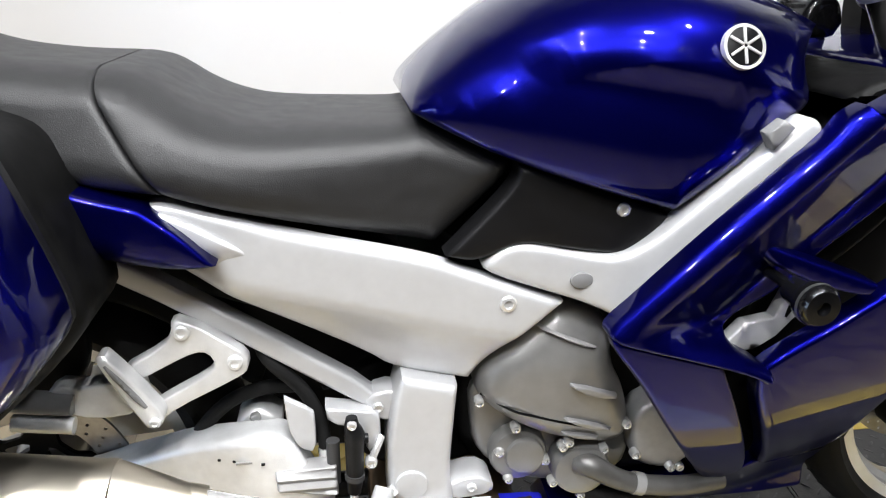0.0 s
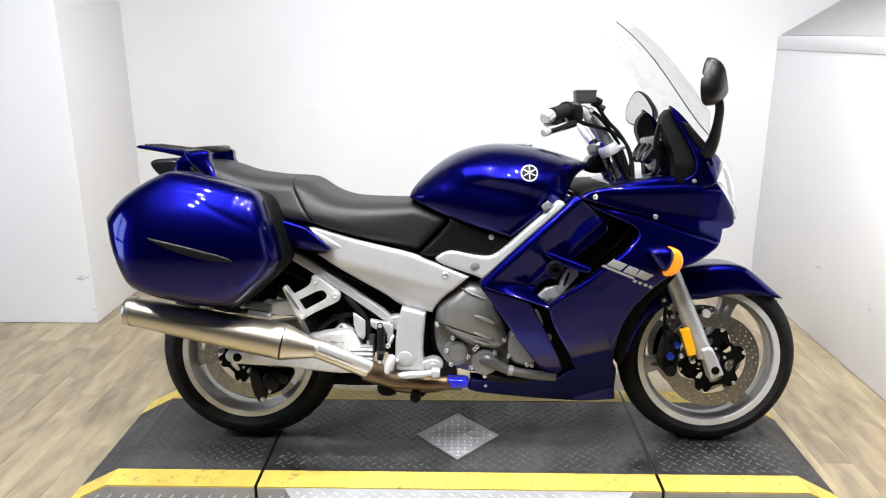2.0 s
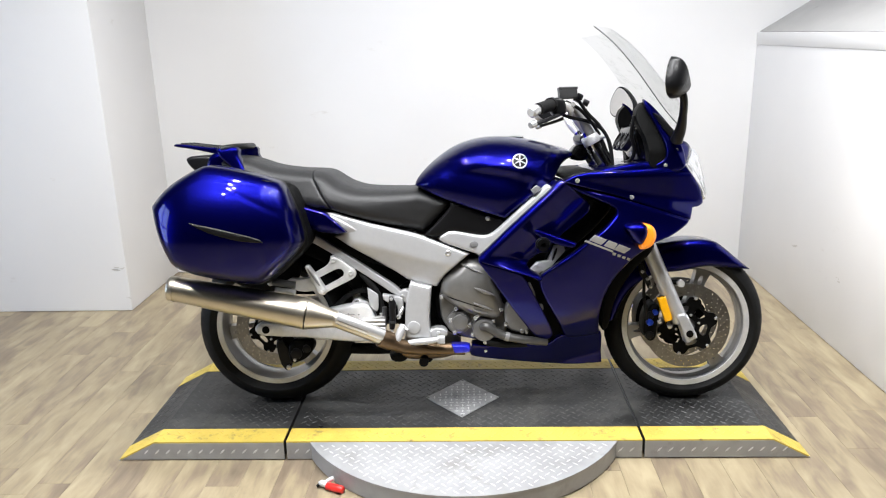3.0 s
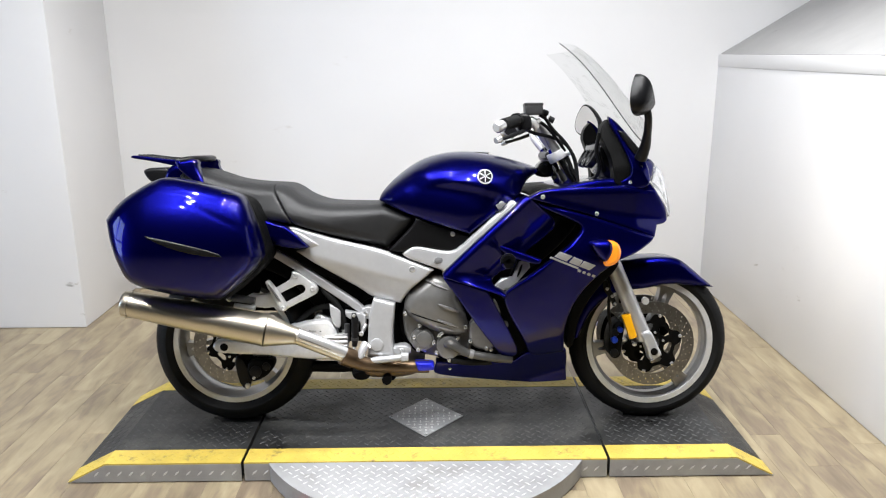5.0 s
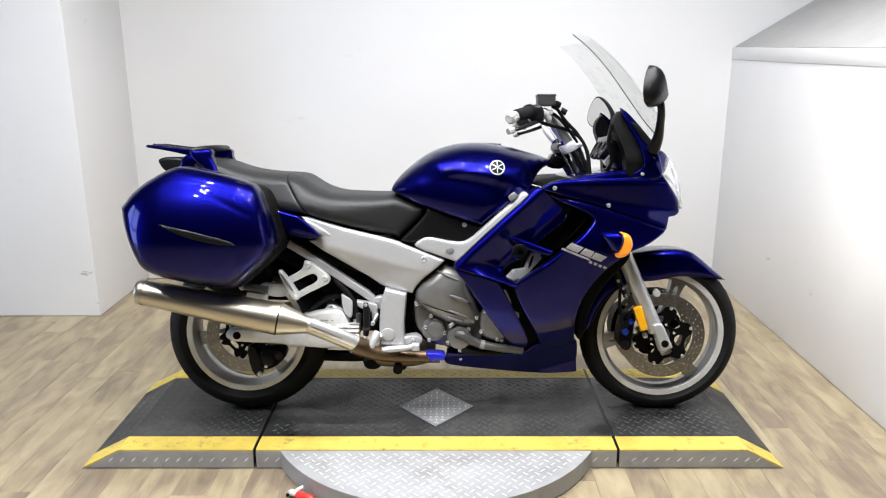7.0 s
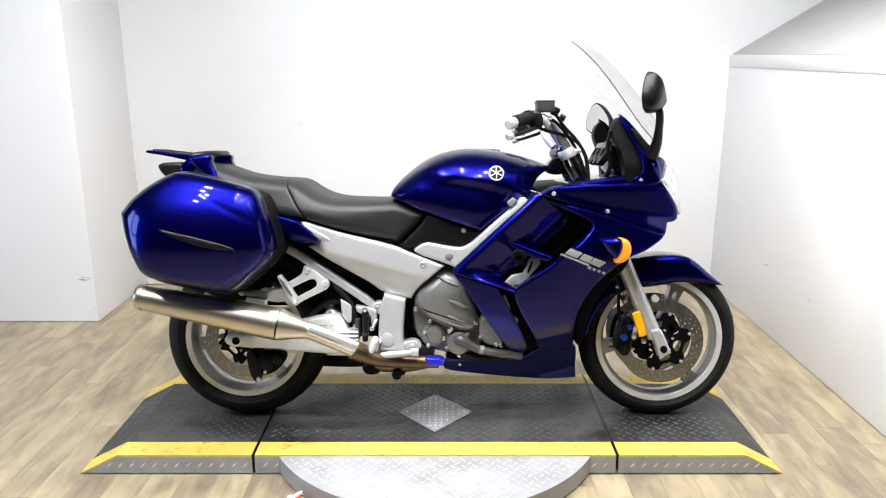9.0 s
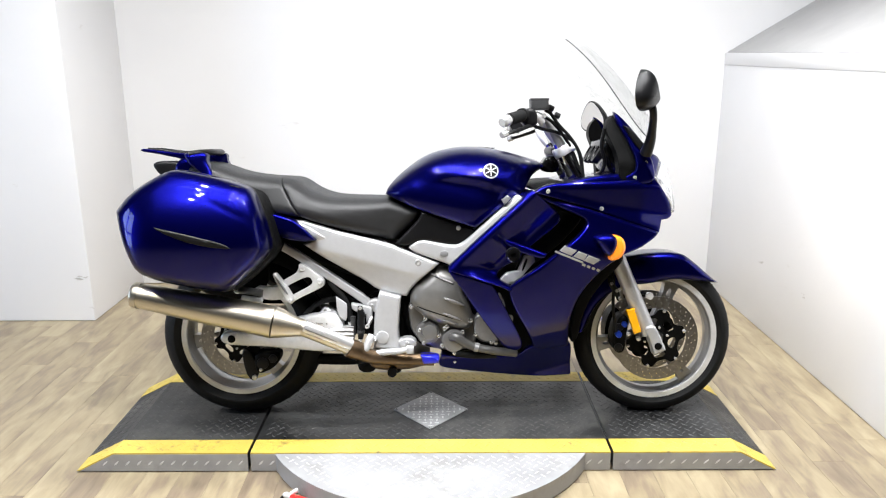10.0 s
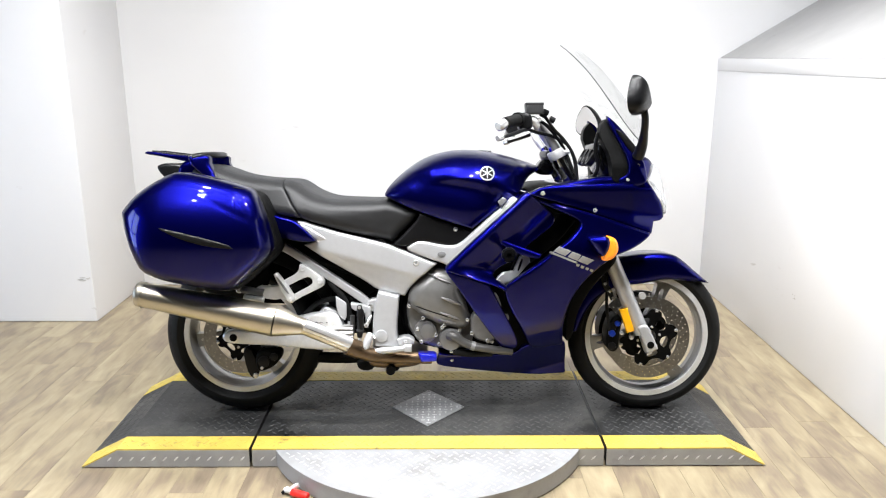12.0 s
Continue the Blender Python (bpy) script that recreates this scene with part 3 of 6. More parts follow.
# wheels
def wheel(name, radius, half, at, rim_r, label):
    hub = Matrix.Translation(at)
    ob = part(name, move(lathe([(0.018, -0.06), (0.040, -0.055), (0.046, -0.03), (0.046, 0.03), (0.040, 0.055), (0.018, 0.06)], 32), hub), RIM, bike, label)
    s = half
    wall = radius - rim_r
    crown = [(radius - s * (1.08 - math.sqrt(1.08 ** 2 - k * k)), k * s) for k in (-0.97, -0.88, -0.72, -0.5, -0.25, 0.0, 0.25, 0.5, 0.72, 0.88, 0.97)]
    tyre = [(rim_r - 0.006, -s * 0.70), (rim_r + 0.008, -s * 0.84), (rim_r + wall * 0.28, -s * 0.98)] + crown + [(rim_r + wall * 0.28, s * 0.98), (rim_r + 0.008, s * 0.84), (rim_r - 0.006, s * 0.70)]
    part("tyre", move(lathe(tyre, 120), hub), RUBBER, ob, "black road tyre")
    # Proud black strips stand in for the dark inside the tread grooves.
    grooves = bmesh.new()
    for k in range(44):
        a = 2 * math.pi * k / 44
        for side in (-1, 1):
            groove = box(-0.0022, 0.0022, 0.20 * s, 0.66 * s, -0.004, 0.0008, 0)
            move(groove, pose(0, 0, 0, 0, 0, 0) @ Matrix.Rotation(-a - side * 0.03, 4, "Y") @ Matrix.Translation((0, 0, radius + 0.079 * s)) @ pose(0, 0, 0, -23 if side > 0 else 23, 0, 28 * side) @ Matrix.Diagonal((1, side, 1, 1)))
            grooves = join(grooves, groove)
    bmesh.ops.recalc_face_normals(grooves, faces=grooves.faces)
    tagged(part("tread_groove", move(grooves, hub), DARK, ob, smooth=False), kind="stuff")
    q = s * 0.76
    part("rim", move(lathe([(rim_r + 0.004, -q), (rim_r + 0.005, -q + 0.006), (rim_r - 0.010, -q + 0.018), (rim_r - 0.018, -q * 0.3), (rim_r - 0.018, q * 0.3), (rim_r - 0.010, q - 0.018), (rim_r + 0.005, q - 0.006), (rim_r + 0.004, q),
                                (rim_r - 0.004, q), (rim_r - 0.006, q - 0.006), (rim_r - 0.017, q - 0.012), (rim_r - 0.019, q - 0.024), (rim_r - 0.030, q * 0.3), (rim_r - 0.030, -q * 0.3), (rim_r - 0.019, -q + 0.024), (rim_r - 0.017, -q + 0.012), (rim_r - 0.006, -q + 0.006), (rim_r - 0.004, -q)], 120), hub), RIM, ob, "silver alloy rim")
    for y in (-q - 0.001, q + 0.001):
        s_ = 1 if y < 0 else -1
        part("rim_lip", move(lathe([(rim_r - 0.018, y + s_ * 0.004), (rim_r - 0.016, y), (rim_r + 0.002, y), (rim_r + 0.004, y + s_ * 0.004), (rim_r - 0.006, y + s_ * 0.008)], 120), hub), ALLOY, ob, "bright machined rim lip")
    for k in range(3):
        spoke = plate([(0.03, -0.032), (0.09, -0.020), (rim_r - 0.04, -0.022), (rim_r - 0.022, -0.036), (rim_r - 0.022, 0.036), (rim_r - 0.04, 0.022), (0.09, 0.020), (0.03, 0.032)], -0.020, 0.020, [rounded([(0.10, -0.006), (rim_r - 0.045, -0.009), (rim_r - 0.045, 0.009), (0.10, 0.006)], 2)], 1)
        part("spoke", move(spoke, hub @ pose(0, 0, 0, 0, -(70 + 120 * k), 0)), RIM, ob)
    return ob


def brake_disc(parent, at, y, r_out, r_in, holes):
    ring = []
    for k in range(holes):
        a = 2 * math.pi * k / holes
        for j, f in enumerate((0.22, 0.5, 0.78)):
            rr = r_in + (r_out - r_in) * f
            ring.append(circle(rr * math.cos(a + j * 0.07), rr * math.sin(a + j * 0.07), 0.0026, 8))
    m = Matrix.Translation(at)
    disc = part("brake_disc", move(plate(circle(0, 0, r_out, 72), y - 0.0025, y + 0.0025, [circle(0, 0, r_in, 60)] + ring, 0), m), DISC, parent, "drilled steel brake disc", smooth=False)
    arms = []
    for k in range(96):
        a = 2 * math.pi * k / 96
        rr = r_in * (0.86 + 0.11 * math.tanh(2.2 * math.cos(6 * (a - 0.26))))
        arms.append((rr * math.cos(a), rr * math.sin(a)))
    windows = [rounded([(0.048 * math.cos(a - 0.30), 0.048 * math.sin(a - 0.30)), (r_in * 0.70 * math.cos(a - 0.33), r_in * 0.70 * math.sin(a - 0.33)), (r_in * 0.70 * math.cos(a + 0.33), r_in * 0.70 * math.sin(a + 0.33)), (0.048 * math.cos(a + 0.30), 0.048 * math.sin(a + 0.30))], 1) for a in (math.pi / 3 * k + 0.26 + math.pi / 6 for k in range(6))]
    side = -1 if y < 0 else 1
    part("disc_carrier", move(plate(arms, y - 0.004 + side * 0.003, y + 0.004 + side * 0.003, [circle(0, 0, 0.030, 32)] + windows, 0), m), DARK, disc, "black disc carrier", smooth=False)
    for k in range(6):
        a = math.pi / 3 * k + 0.26
        for rr in (r_in * 0.94, 0.042):
            stub = knob(0.0065 if rr > 0.05 else 0.005, 0.006, 0.002, 12)
            if side > 0:
                move(stub, Matrix.Rotation(math.pi, 4, "Z"))
            part("rivet", move(stub, m @ Matrix.Translation((rr * math.cos(a), y + side * 0.006, rr * math.sin(a)))), BOLT, disc)
    return disc


REAR, FORE = (0.016, 0.0, 0.3055), (1.530, 0.0, 0.2945)
rear = wheel("rear_wheel", 0.2975, 0.086, REAR, 0.217, "silver three-spoke rear wheel")
fore = wheel("front_wheel", 0.2905, 0.058, FORE, 0.230, "silver three-spoke front wheel")
brake_disc(rear, REAR, -0.080, 0.140, 0.096, 26)
for side in (-1, 1):
    brake_disc(fore, FORE, side * 0.066, 0.155, 0.112, 32)
rear_cal = part("rear_caliper", shell([(0.078, 0.178), (0.070, 0.235), (0.085, 0.262), (0.160, 0.262), (0.170, 0.240), (0.148, 0.202), (0.105, 0.180)], flat(0.120), 0.012, 0.014, 0.06), DARK, bike, "black rear brake caliper")
part("caliper_bracket", shell([(0.022, 0.265), (0.050, 0.270), (0.075, 0.225), (0.086, 0.185), (0.074, 0.150), (0.056, 0.148), (0.036, 0.180)], flat(0.104), 0.005, 0.006, 0.016, rounds=1), MATTE, rear_cal, "black caliper bracket")
part("caliper_piston", move(knob(0.021, 0.006, 0.003, 24), Matrix.Translation((0.104, -0.119, 0.218))), MATTE, rear_cal)
part("caliper_piston", move(knob(0.015, 0.005, 0.003, 24), Matrix.Translation((0.142, -0.119, 0.236))), MATTE, rear_cal)
part("caliper_pin", move(knob(0.006, 0.008, 0.002, 12), Matrix.Translation((0.098, -0.122, 0.196))), BOLT, rear_cal)
bolt(0.070, 0.162, 0.104, 0.010, 0.008)
part("driveshaft_housing", move(shell([(-0.06, 0.26), (-0.05, 0.36), (0.04, 0.37), (0.30, 0.40), (0.52, 0.38), (0.52, 0.30), (0.05, 0.25)], flat(0.15), 0.02, 0.02, 0.06), Matrix.Diagonal((1, -1, 1, 1))), ALLOY, bike, "silver driveshaft housing")

# saddlebags
CASE = [(-0.292, 0.788), (-0.292, 0.788), (-0.236, 0.848), (-0.130, 0.911), (-0.090, 0.916), (0.016, 0.896), (0.128, 0.866), (0.153, 0.842), (0.180, 0.778), (0.202, 0.692), (0.200, 0.648), (0.074, 0.530), (0.040, 0.519), (-0.105, 0.547), (-0.207, 0.578), (-0.231, 0.602), (-0.231, 0.602), (-0.269, 0.707)]


def case_width(x, z):
    line = np.interp(x, [-0.10, 0.00, 0.05, 0.15, 0.22], [0.880, 0.837, 0.812, 0.763, 0.72])
    w = 0.472 - np.where(z > 0.70, 1.9, 2.7) * (z - 0.70) ** 2 - 0.35 * (x + 0.02) ** 2
    w = w - 0.003 * np.exp(-((z - line) / 0.004) ** 2) * np.clip((x + 0.06) / 0.05, 0, 1)
    w = w - 2.0 * np.maximum(0, -0.13 - x) ** 2 - 0.25 * np.maximum(0, x - 0.10) - 0.4 * np.maximum(0, x - 0.165)
    return w


def saddlebag():
    m = part("saddlebag", shell(CASE, case_width, 0.042, 0.045, 0.09, step=0.0055, soft=0.007), BLUE, bike, "glossy blue hard saddlebag")
    parts = [
        part("case_base", shell([(x * 0.965 + 0.014, z * 0.95 + 0.022) for x, z in CASE], flat(0.335), 0.03, 0.03, 0.14, step=0.03), DARK, m, "black inner half of the case"),
        part("case_seam", shell([(x * 1.004, z * 1.004 - 0.003) for x, z in CASE], lambda x, z: case_width(x, z) - 0.078, 0.004, 0.004, 0.014, step=0.03), MATTE, m, "black rubber seal"),
        part("case_handle", shell([(-0.132, 0.744), (-0.132, 0.744), (-0.03, 0.722), (0.085, 0.692), (0.102, 0.676), (0.102, 0.676), (0.03, 0.682), (-0.05, 0.703), (-0.125, 0.735)], lambda x, z: case_width(x, z) + 0.004, 0.005, 0.005, 0.02, rounds=1), MATTE, m, "slim black handle strip"),
        part("handle_latch", shell([(-0.035, 0.717), (-0.035, 0.717), (0.045, 0.699), (0.035, 0.689), (-0.025, 0.703)], flat(0.476), 0.004, 0.004, 0.02, rounds=1), MATTE, m, "black latch"),
        part("hinge", tube([(0.09, -0.40, 0.868), (0.12, -0.385, 0.860)], 0.004, 10, 1, 0.5), MATTE, m, "black hinge"),
    ]
    other = mirrored(m)
    for p in parts:
        mirrored(p, other)
    other.location.z = -0.03


saddlebag()


# silencers
def silencer():
    m = part("silencer", tube([(-0.262, -0.30, 0.503), (-0.256, -0.30, 0.502), (-0.245, -0.30, 0.500), (-0.02, -0.297, 0.452), (0.186, -0.295, 0.410)], [0.037, 0.041, 0.042, 0.050, 0.0545], 36, 6), STEEL, bike, "polished stainless steel silencer")
    bits = [
        part("silencer_cap", tube([(-0.276, -0.30, 0.506), (-0.270, -0.30, 0.505), (-0.250, -0.30, 0.5005)], [0.034, 0.042, 0.0445], 36, 2), STEEL, m, "bright end cap"),
        part("silencer_band", tube([(0.178, -0.295, 0.4116), (0.189, -0.295, 0.4092)], 0.0553, 36, 1), STEEL, m),
        part("silencer_cone", tube([(0.188, -0.295, 0.4095), (0.196, -0.294, 0.4078), (0.280, -0.283, 0.386)], [0.0545, 0.0530, 0.028], 36, 1), STEEL, m, "tapered silencer front"),
        part("link_pipe", tube([(0.27, -0.283, 0.390), (0.36, -0.268, 0.348), (0.455, -0.245, 0.300)], 0.0255, 24), STEEL, m, "polished link pipe"),
        part("clamp", tube([(0.266, -0.283, 0.392), (0.286, -0.282, 0.384)], 0.0295, 24, 1), STEEL, m),
        part("heat_guard", tube([(0.288, -0.292, 0.394), (0.36, -0.279, 0.361), (0.440, -0.257, 0.319)], 0.0225, 20), BOLT, m, "bright chromed pipe guard"),
        part("guard_slot", tube([(0.296, -0.3145, 0.389), (0.36, -0.3015, 0.359), (0.434, -0.2785, 0.3205)], 0.0016, 8), DARKGREY, m, "dark slot along the guard"),
        part("header_pipe", tube([(0.442, -0.248, 0.306), (0.50, -0.222, 0.272), (0.60, -0.19, 0.252), (0.72, -0.17, 0.245)], [0.028, 0.025, 0.022, 0.022], 24), PIPE, m, "brown heat-tinted exhaust pipe"),
        part("pipe_joint", tube([(0.43, -0.253, 0.312), (0.465, -0.238, 0.293)], 0.0325, 24, 1), PIPE, m, "brown pipe collar"),
    ]
    m2 = mirrored(m)
    for p in bits:
        mirrored(p, m2)


silencer()
part("exhaust_chamber", shell([(0.48, 0.215), (0.50, 0.255), (0.66, 0.262), (0.72, 0.235), (0.66, 0.200), (0.52, 0.195)], flat(0.16), 0.03, both=True, step=0.03), PIPE, bike, "rusty brown exhaust chamber")
# Black plate added for the dark underside of the exhaust chamber.
part("centre_stand", shell([(0.445, 0.228), (0.456, 0.192), (0.50, 0.190), (0.520, 0.212), (0.555, 0.206), (0.570, 0.187), (0.604, 0.189), (0.604, 0.228)], flat(0.15), 0.006, 0.008, 0.05, rounds=1), DARK, bike, "black plate added below the exhaust chamber")
part("stand_foot", tube([(0.575, -0.17, 0.206), (0.575, -0.20, 0.206)], 0.017, 16, 1), DARK, bike)


# frame, side covers
def cover_width(x, z):
    line = np.interp(x, [0.25, 0.40, 0.52, 0.62, 0.74], [0.665, 0.622, 0.590, 0.560, 0.54])
    return 0.210 - 0.55 * np.clip(line - z, 0, 0.05) - 0.30 * np.maximum(0, line - 0.05 - z) - 0.5 * np.maximum(0, 0.33 - x) * np.clip((0.70 - z) / 0.05, 0, 1)


cover = part("side_cover", shell([(0.246, 0.742), (0.246, 0.742), (0.274, 0.744), (0.338, 0.722), (0.412, 0.698), (0.57, 0.661), (0.618, 0.640), (0.742, 0.592), (0.742, 0.592), (0.714, 0.568), (0.672, 0.533), (0.643, 0.500), (0.626, 0.470), (0.626, 0.470), (0.526, 0.492), (0.491, 0.522), (0.429, 0.559), (0.358, 0.602), (0.270, 0.656), (0.270, 0.656), (0.318, 0.672), (0.287, 0.704)], cover_width, 0.010, 0.012, 0.03, step=0.009), SILVER, bike, "silver painted side cover")
mirrored(cover)
scoop = part("cover_scoop", shell([(0.246, 0.738), (0.246, 0.738), (0.278, 0.731), (0.324, 0.704), (0.359, 0.679), (0.388, 0.652), (0.388, 0.652), (0.351, 0.650), (0.318, 0.655), (0.318, 0.655), (0.322, 0.672), (0.292, 0.706)], lambda x, z: 0.221 - 0.55 * np.maximum(0, 0.690 - z) - 0.1 * np.maximum(0, x - 0.31), 0.004, 0.006, 0.03, step=0.007), SILVER, bike, "silver raised corner of the cover")
mirrored(scoop)
tailfin = part("tail_side", shell([(0.10, 0.800), (0.175, 0.768), (0.250, 0.746), (0.250, 0.746), (0.290, 0.715), (0.325, 0.676), (0.325, 0.676), (0.27, 0.668), (0.16, 0.695), (0.06, 0.73)], lambda x, z: 0.243 - 0.9 * np.clip(0.705 - 0.25 * (x - 0.2) - z, 0, 0.04), 0.006, 0.008, 0.05), BLUE, bike, "glossy blue tail side panel")
mirrored(tailfin)


def spar_width(x, z):
    return np.interp(x, [0.62, 0.74, 0.85, 1.0, 1.07], [0.204, 0.212, 0.243, 0.266, 0.270])


spar = part("frame_spar", shell([(0.629, 0.639), (0.646, 0.660), (0.673, 0.674), (0.700, 0.672), (0.758, 0.660), (0.800, 0.657), (0.830, 0.674), (0.862, 0.704), (0.927, 0.765), (0.979, 0.807), (0.991, 0.824), (1.004, 0.830), (1.018, 0.820), (1.016, 0.796), (0.985, 0.740), (0.925, 0.662), (0.866, 0.613), (0.818, 0.570), (0.772, 0.591), (0.731, 0.603)], spar_width, 0.010, 0.012, 0.05, step=0.009), SILVER, bike, "silver aluminium frame spar")
mirrored(spar)
part("frame_plug", move(knob(0.012, 0.004, 0.002, 24), Matrix.Translation((0.758, -0.2172, 0.627)) @ Matrix.Diagonal((1.25, 1, 0.85, 1))), GREYPLASTIC, bike, "oval grey plug")
panel = part("side_panel", shell([(0.678, 0.772), (0.678, 0.772), (0.767, 0.742), (0.864, 0.708), (0.864, 0.708), (0.850, 0.662), (0.818, 0.652), (0.737, 0.664), (0.68, 0.674), (0.630, 0.650), (0.590, 0.660), (0.590, 0.660), (0.678, 0.750)], lambda x, z: 0.205 + 0.10 * np.maximum(0, x - 0.70), 0.008, 0.010, 0.04), MATTE, bike, "matte black plastic side panel")
mirrored(panel)
bolt(0.806, 0.715, 0.214, 0.009, 0.006)
bolt(0.668, 0.596, 0.206, 0.012, 0.007)
part("strap", shell([(0.948, 0.813), (0.967, 0.828), (0.980, 0.819), (0.958, 0.794)], flat(0.268), 0.002, 0.002, 0.02, rounds=0), GREYPLASTIC, bike, "dark grey rubber pad")
part("hose", tube([(0.846, -0.19, 0.695), (0.880, -0.205, 0.722), (0.920, -0.21, 0.755), (0.950, -0.20, 0.792)], 0.012, 12), MATTE, bike, "black breather hose")
hanger = part("swingarm_bracket", shell([(0.534, 0.495), (0.534, 0.495), (0.607, 0.476), (0.607, 0.476), (0.601, 0.409), (0.596, 0.344), (0.604, 0.285), (0.604, 0.285), (0.512, 0.292), (0.512, 0.292), (0.512, 0.381), (0.521, 0.452)], flat(0.202), 0.010, 0.012, 0.08), SILVER, bike, "silver cast frame bracket")
mirrored(hanger)
part("pivot_cap", move(knob(0.0225, 0.006, 0.004, 36), Matrix.Translation((0.543, -0.201, 0.333))), SILVER, bike, "round silver pivot cap")
rail = part("subframe_rail", shell([(0.17, 0.667), (0.20, 0.662), (0.349, 0.562), (0.513, 0.449), (0.500, 0.425), (0.482, 0.437), (0.268, 0.585), (0.165, 0.648)], flat(0.162), 0.006, 0.006, 0.03, rounds=1), SILVER, bike, "silver subframe rail")
mirrored(rail)
lug = part("frame_lug", shell([(0.482, 0.440), (0.505, 0.462), (0.545, 0.455), (0.545, 0.410), (0.500, 0.415)], flat(0.168), 0.006, 0.006, 0.04, rounds=1), SILVER, bike, "silver frame lug")
bolt(0.503, 0.436, 0.168, 0.008)
swingarm = part("swingarm", shell([(-0.045, 0.320), (-0.02, 0.338), (0.10, 0.334), (0.208, 0.378), (0.259, 0.398), (0.353, 0.417), (0.380, 0.416), (0.399, 0.392), (0.41, 0.350), (0.45, 0.30), (0.40, 0.280), (0.25, 0.276), (0.05, 0.284), (-0.035, 0.291)], lambda x, z: 0.135 + 0.06 * np.clip((x - 0.15) / 0.2, 0, 1), 0.010, 0.012, 0.05), ALLOY, bike, "silver aluminium swingarm")
# Black stub drawn for the dark inside the axle hole.
part("axle_hole", move(knob(0.014, 0.004, 0.001, 24), Matrix.Translation((0.0, -0.1335, 0.312))), DARK, bike, "dark axle end")
part("axle_plate", move(knob(0.022, 0.003, 0.001, 24), Matrix.Translation((0.0, -0.1325, 0.312))), ALLOY, bike)
for x0, x1 in ((0.289, 0.293), (0.309, 0.313), (0.314, 0.346), (0.347, 0.352)):
    w = 0.1365 + 0.06 * (0.5 * (x0 + x1) - 0.15) / 0.2
    part("label_bar", box(x0, x1, -w, -w + 0.003, 0.3785, 0.3815, 0), MATTE if x1 - x0 < 0.01 else LIGHTGREY, swingarm, "small stamped mark", smooth=False)

# passenger footrest and silencer stay
stay = part("footrest_stay", shell([(0.255, 0.590), (0.282, 0.580), (0.317, 0.553), (0.341, 0.534), (0.342, 0.514), (0.329, 0.503), (0.244, 0.463), (0.222, 0.443), (0.205, 0.462), (0.239, 0.483), (0.288, 0.508), (0.302, 0.523), (0.294, 0.540), (0.278, 0.542), (0.245, 0.527), (0.188, 0.497), (0.180, 0.520), (0.242, 0.553), (0.253, 0.571)], flat(0.182), 0.003, 0.004, 0.022, rounds=1, step=0.008), ALLOY, bike, "silver passenger footrest bracket")
bolt(0.266, 0.572, 0.182, 0.010, 0.006, ALLOY)
bolt(0.326, 0.526, 0.182, 0.010, 0.006, ALLOY)
peg = part("passenger_footrest", shell([(0.168, 0.553), (0.174, 0.560), (0.183, 0.558), (0.232, 0.488), (0.240, 0.464), (0.222, 0.451), (0.210, 0.470)], flat(0.212), 0.003, 0.005, 0.028, rounds=1, step=0.008), ALLOY, bike, "folded silver passenger footrest")
part("rubber_pad", shell([(0.177, 0.546), (0.183, 0.549), (0.224, 0.490), (0.217, 0.485)], flat(0.2155), 0.003, 0.003, 0.012, rounds=1), GREYPLASTIC, peg, "grey rubber pad")
bolt(0.228, 0.466, 0.212, 0.007, 0.005, ALLOY)
part("silencer_stay", shell([(0.100, 0.512), (0.155, 0.506), (0.200, 0.518), (0.216, 0.498), (0.206, 0.466), (0.150, 0.460), (0.105, 0.478)], flat(0.188), 0.003, 0.004, 0.03, rounds=1, step=0.009), ALLOY, bike, "silver silencer bracket")
part("silencer_arm", tube([(0.05, -0.19, 0.500), (0.13, -0.19, 0.487)], 0.018, 14, 1, 0.7), GREYPLASTIC, bike, "grey silencer mount")
part("silencer_arm", tube([(0.06, -0.20, 0.473), (0.13, -0.20, 0.463)], 0.011, 12, 1), ALLOY, bike)
bolt(0.045, 0.500, 0.20, 0.012, 0.006, ALLOY)

# rear suspension, pedal and footrest
part("hose", tube([(0.245, -0.11, 0.360), (0.263, -0.12, 0.396), (0.303, -0.12, 0.434), (0.349, -0.12, 0.451), (0.395, -0.12, 0.452)], 0.010, 12), RUBBER, bike, "black rubber hose")
part("hose", tube([(0.350, -0.13, 0.530), (0.364, -0.15, 0.508), (0.404, -0.155, 0.465), (0.424, -0.16, 0.422), (0.430, -0.165, 0.384), (0.433, -0.17, 0.330)], 0.0095, 12), RUBBER, bike, "black rubber hose")
part("hose", tube([(0.430, -0.14, 0.456), (0.470, -0.14, 0.462), (0.500, -0.14, 0.440)], 0.004, 8), RUBBER, bike, "thin black cable")
part("hose_end", tube([(0.431, -0.167, 0.380), (0.432, -0.169, 0.366)], 0.0115, 12, 1), BOLT, bike)
part("shock_lug", shell([(0.306, 0.396), (0.318, 0.413), (0.338, 0.425), (0.354, 0.416), (0.376, 0.400), (0.360, 0.388), (0.31, 0.386)], flat(0.128), 0.008, 0.010, 0.05, rounds=1), ALLOY, bike, "cast silver shock linkage")
bolt(0.336, 0.410, 0.128, 0.008, 0.006)
part("linkage_cover", shell([(0.382, 0.474), (0.382, 0.474), (0.417, 0.452), (0.420, 0.440), (0.419, 0.386), (0.397, 0.394), (0.384, 0.428)], flat(0.190), 0.003, 0.004, 0.008, rounds=1), SILVER, bike, "silver linkage cover")
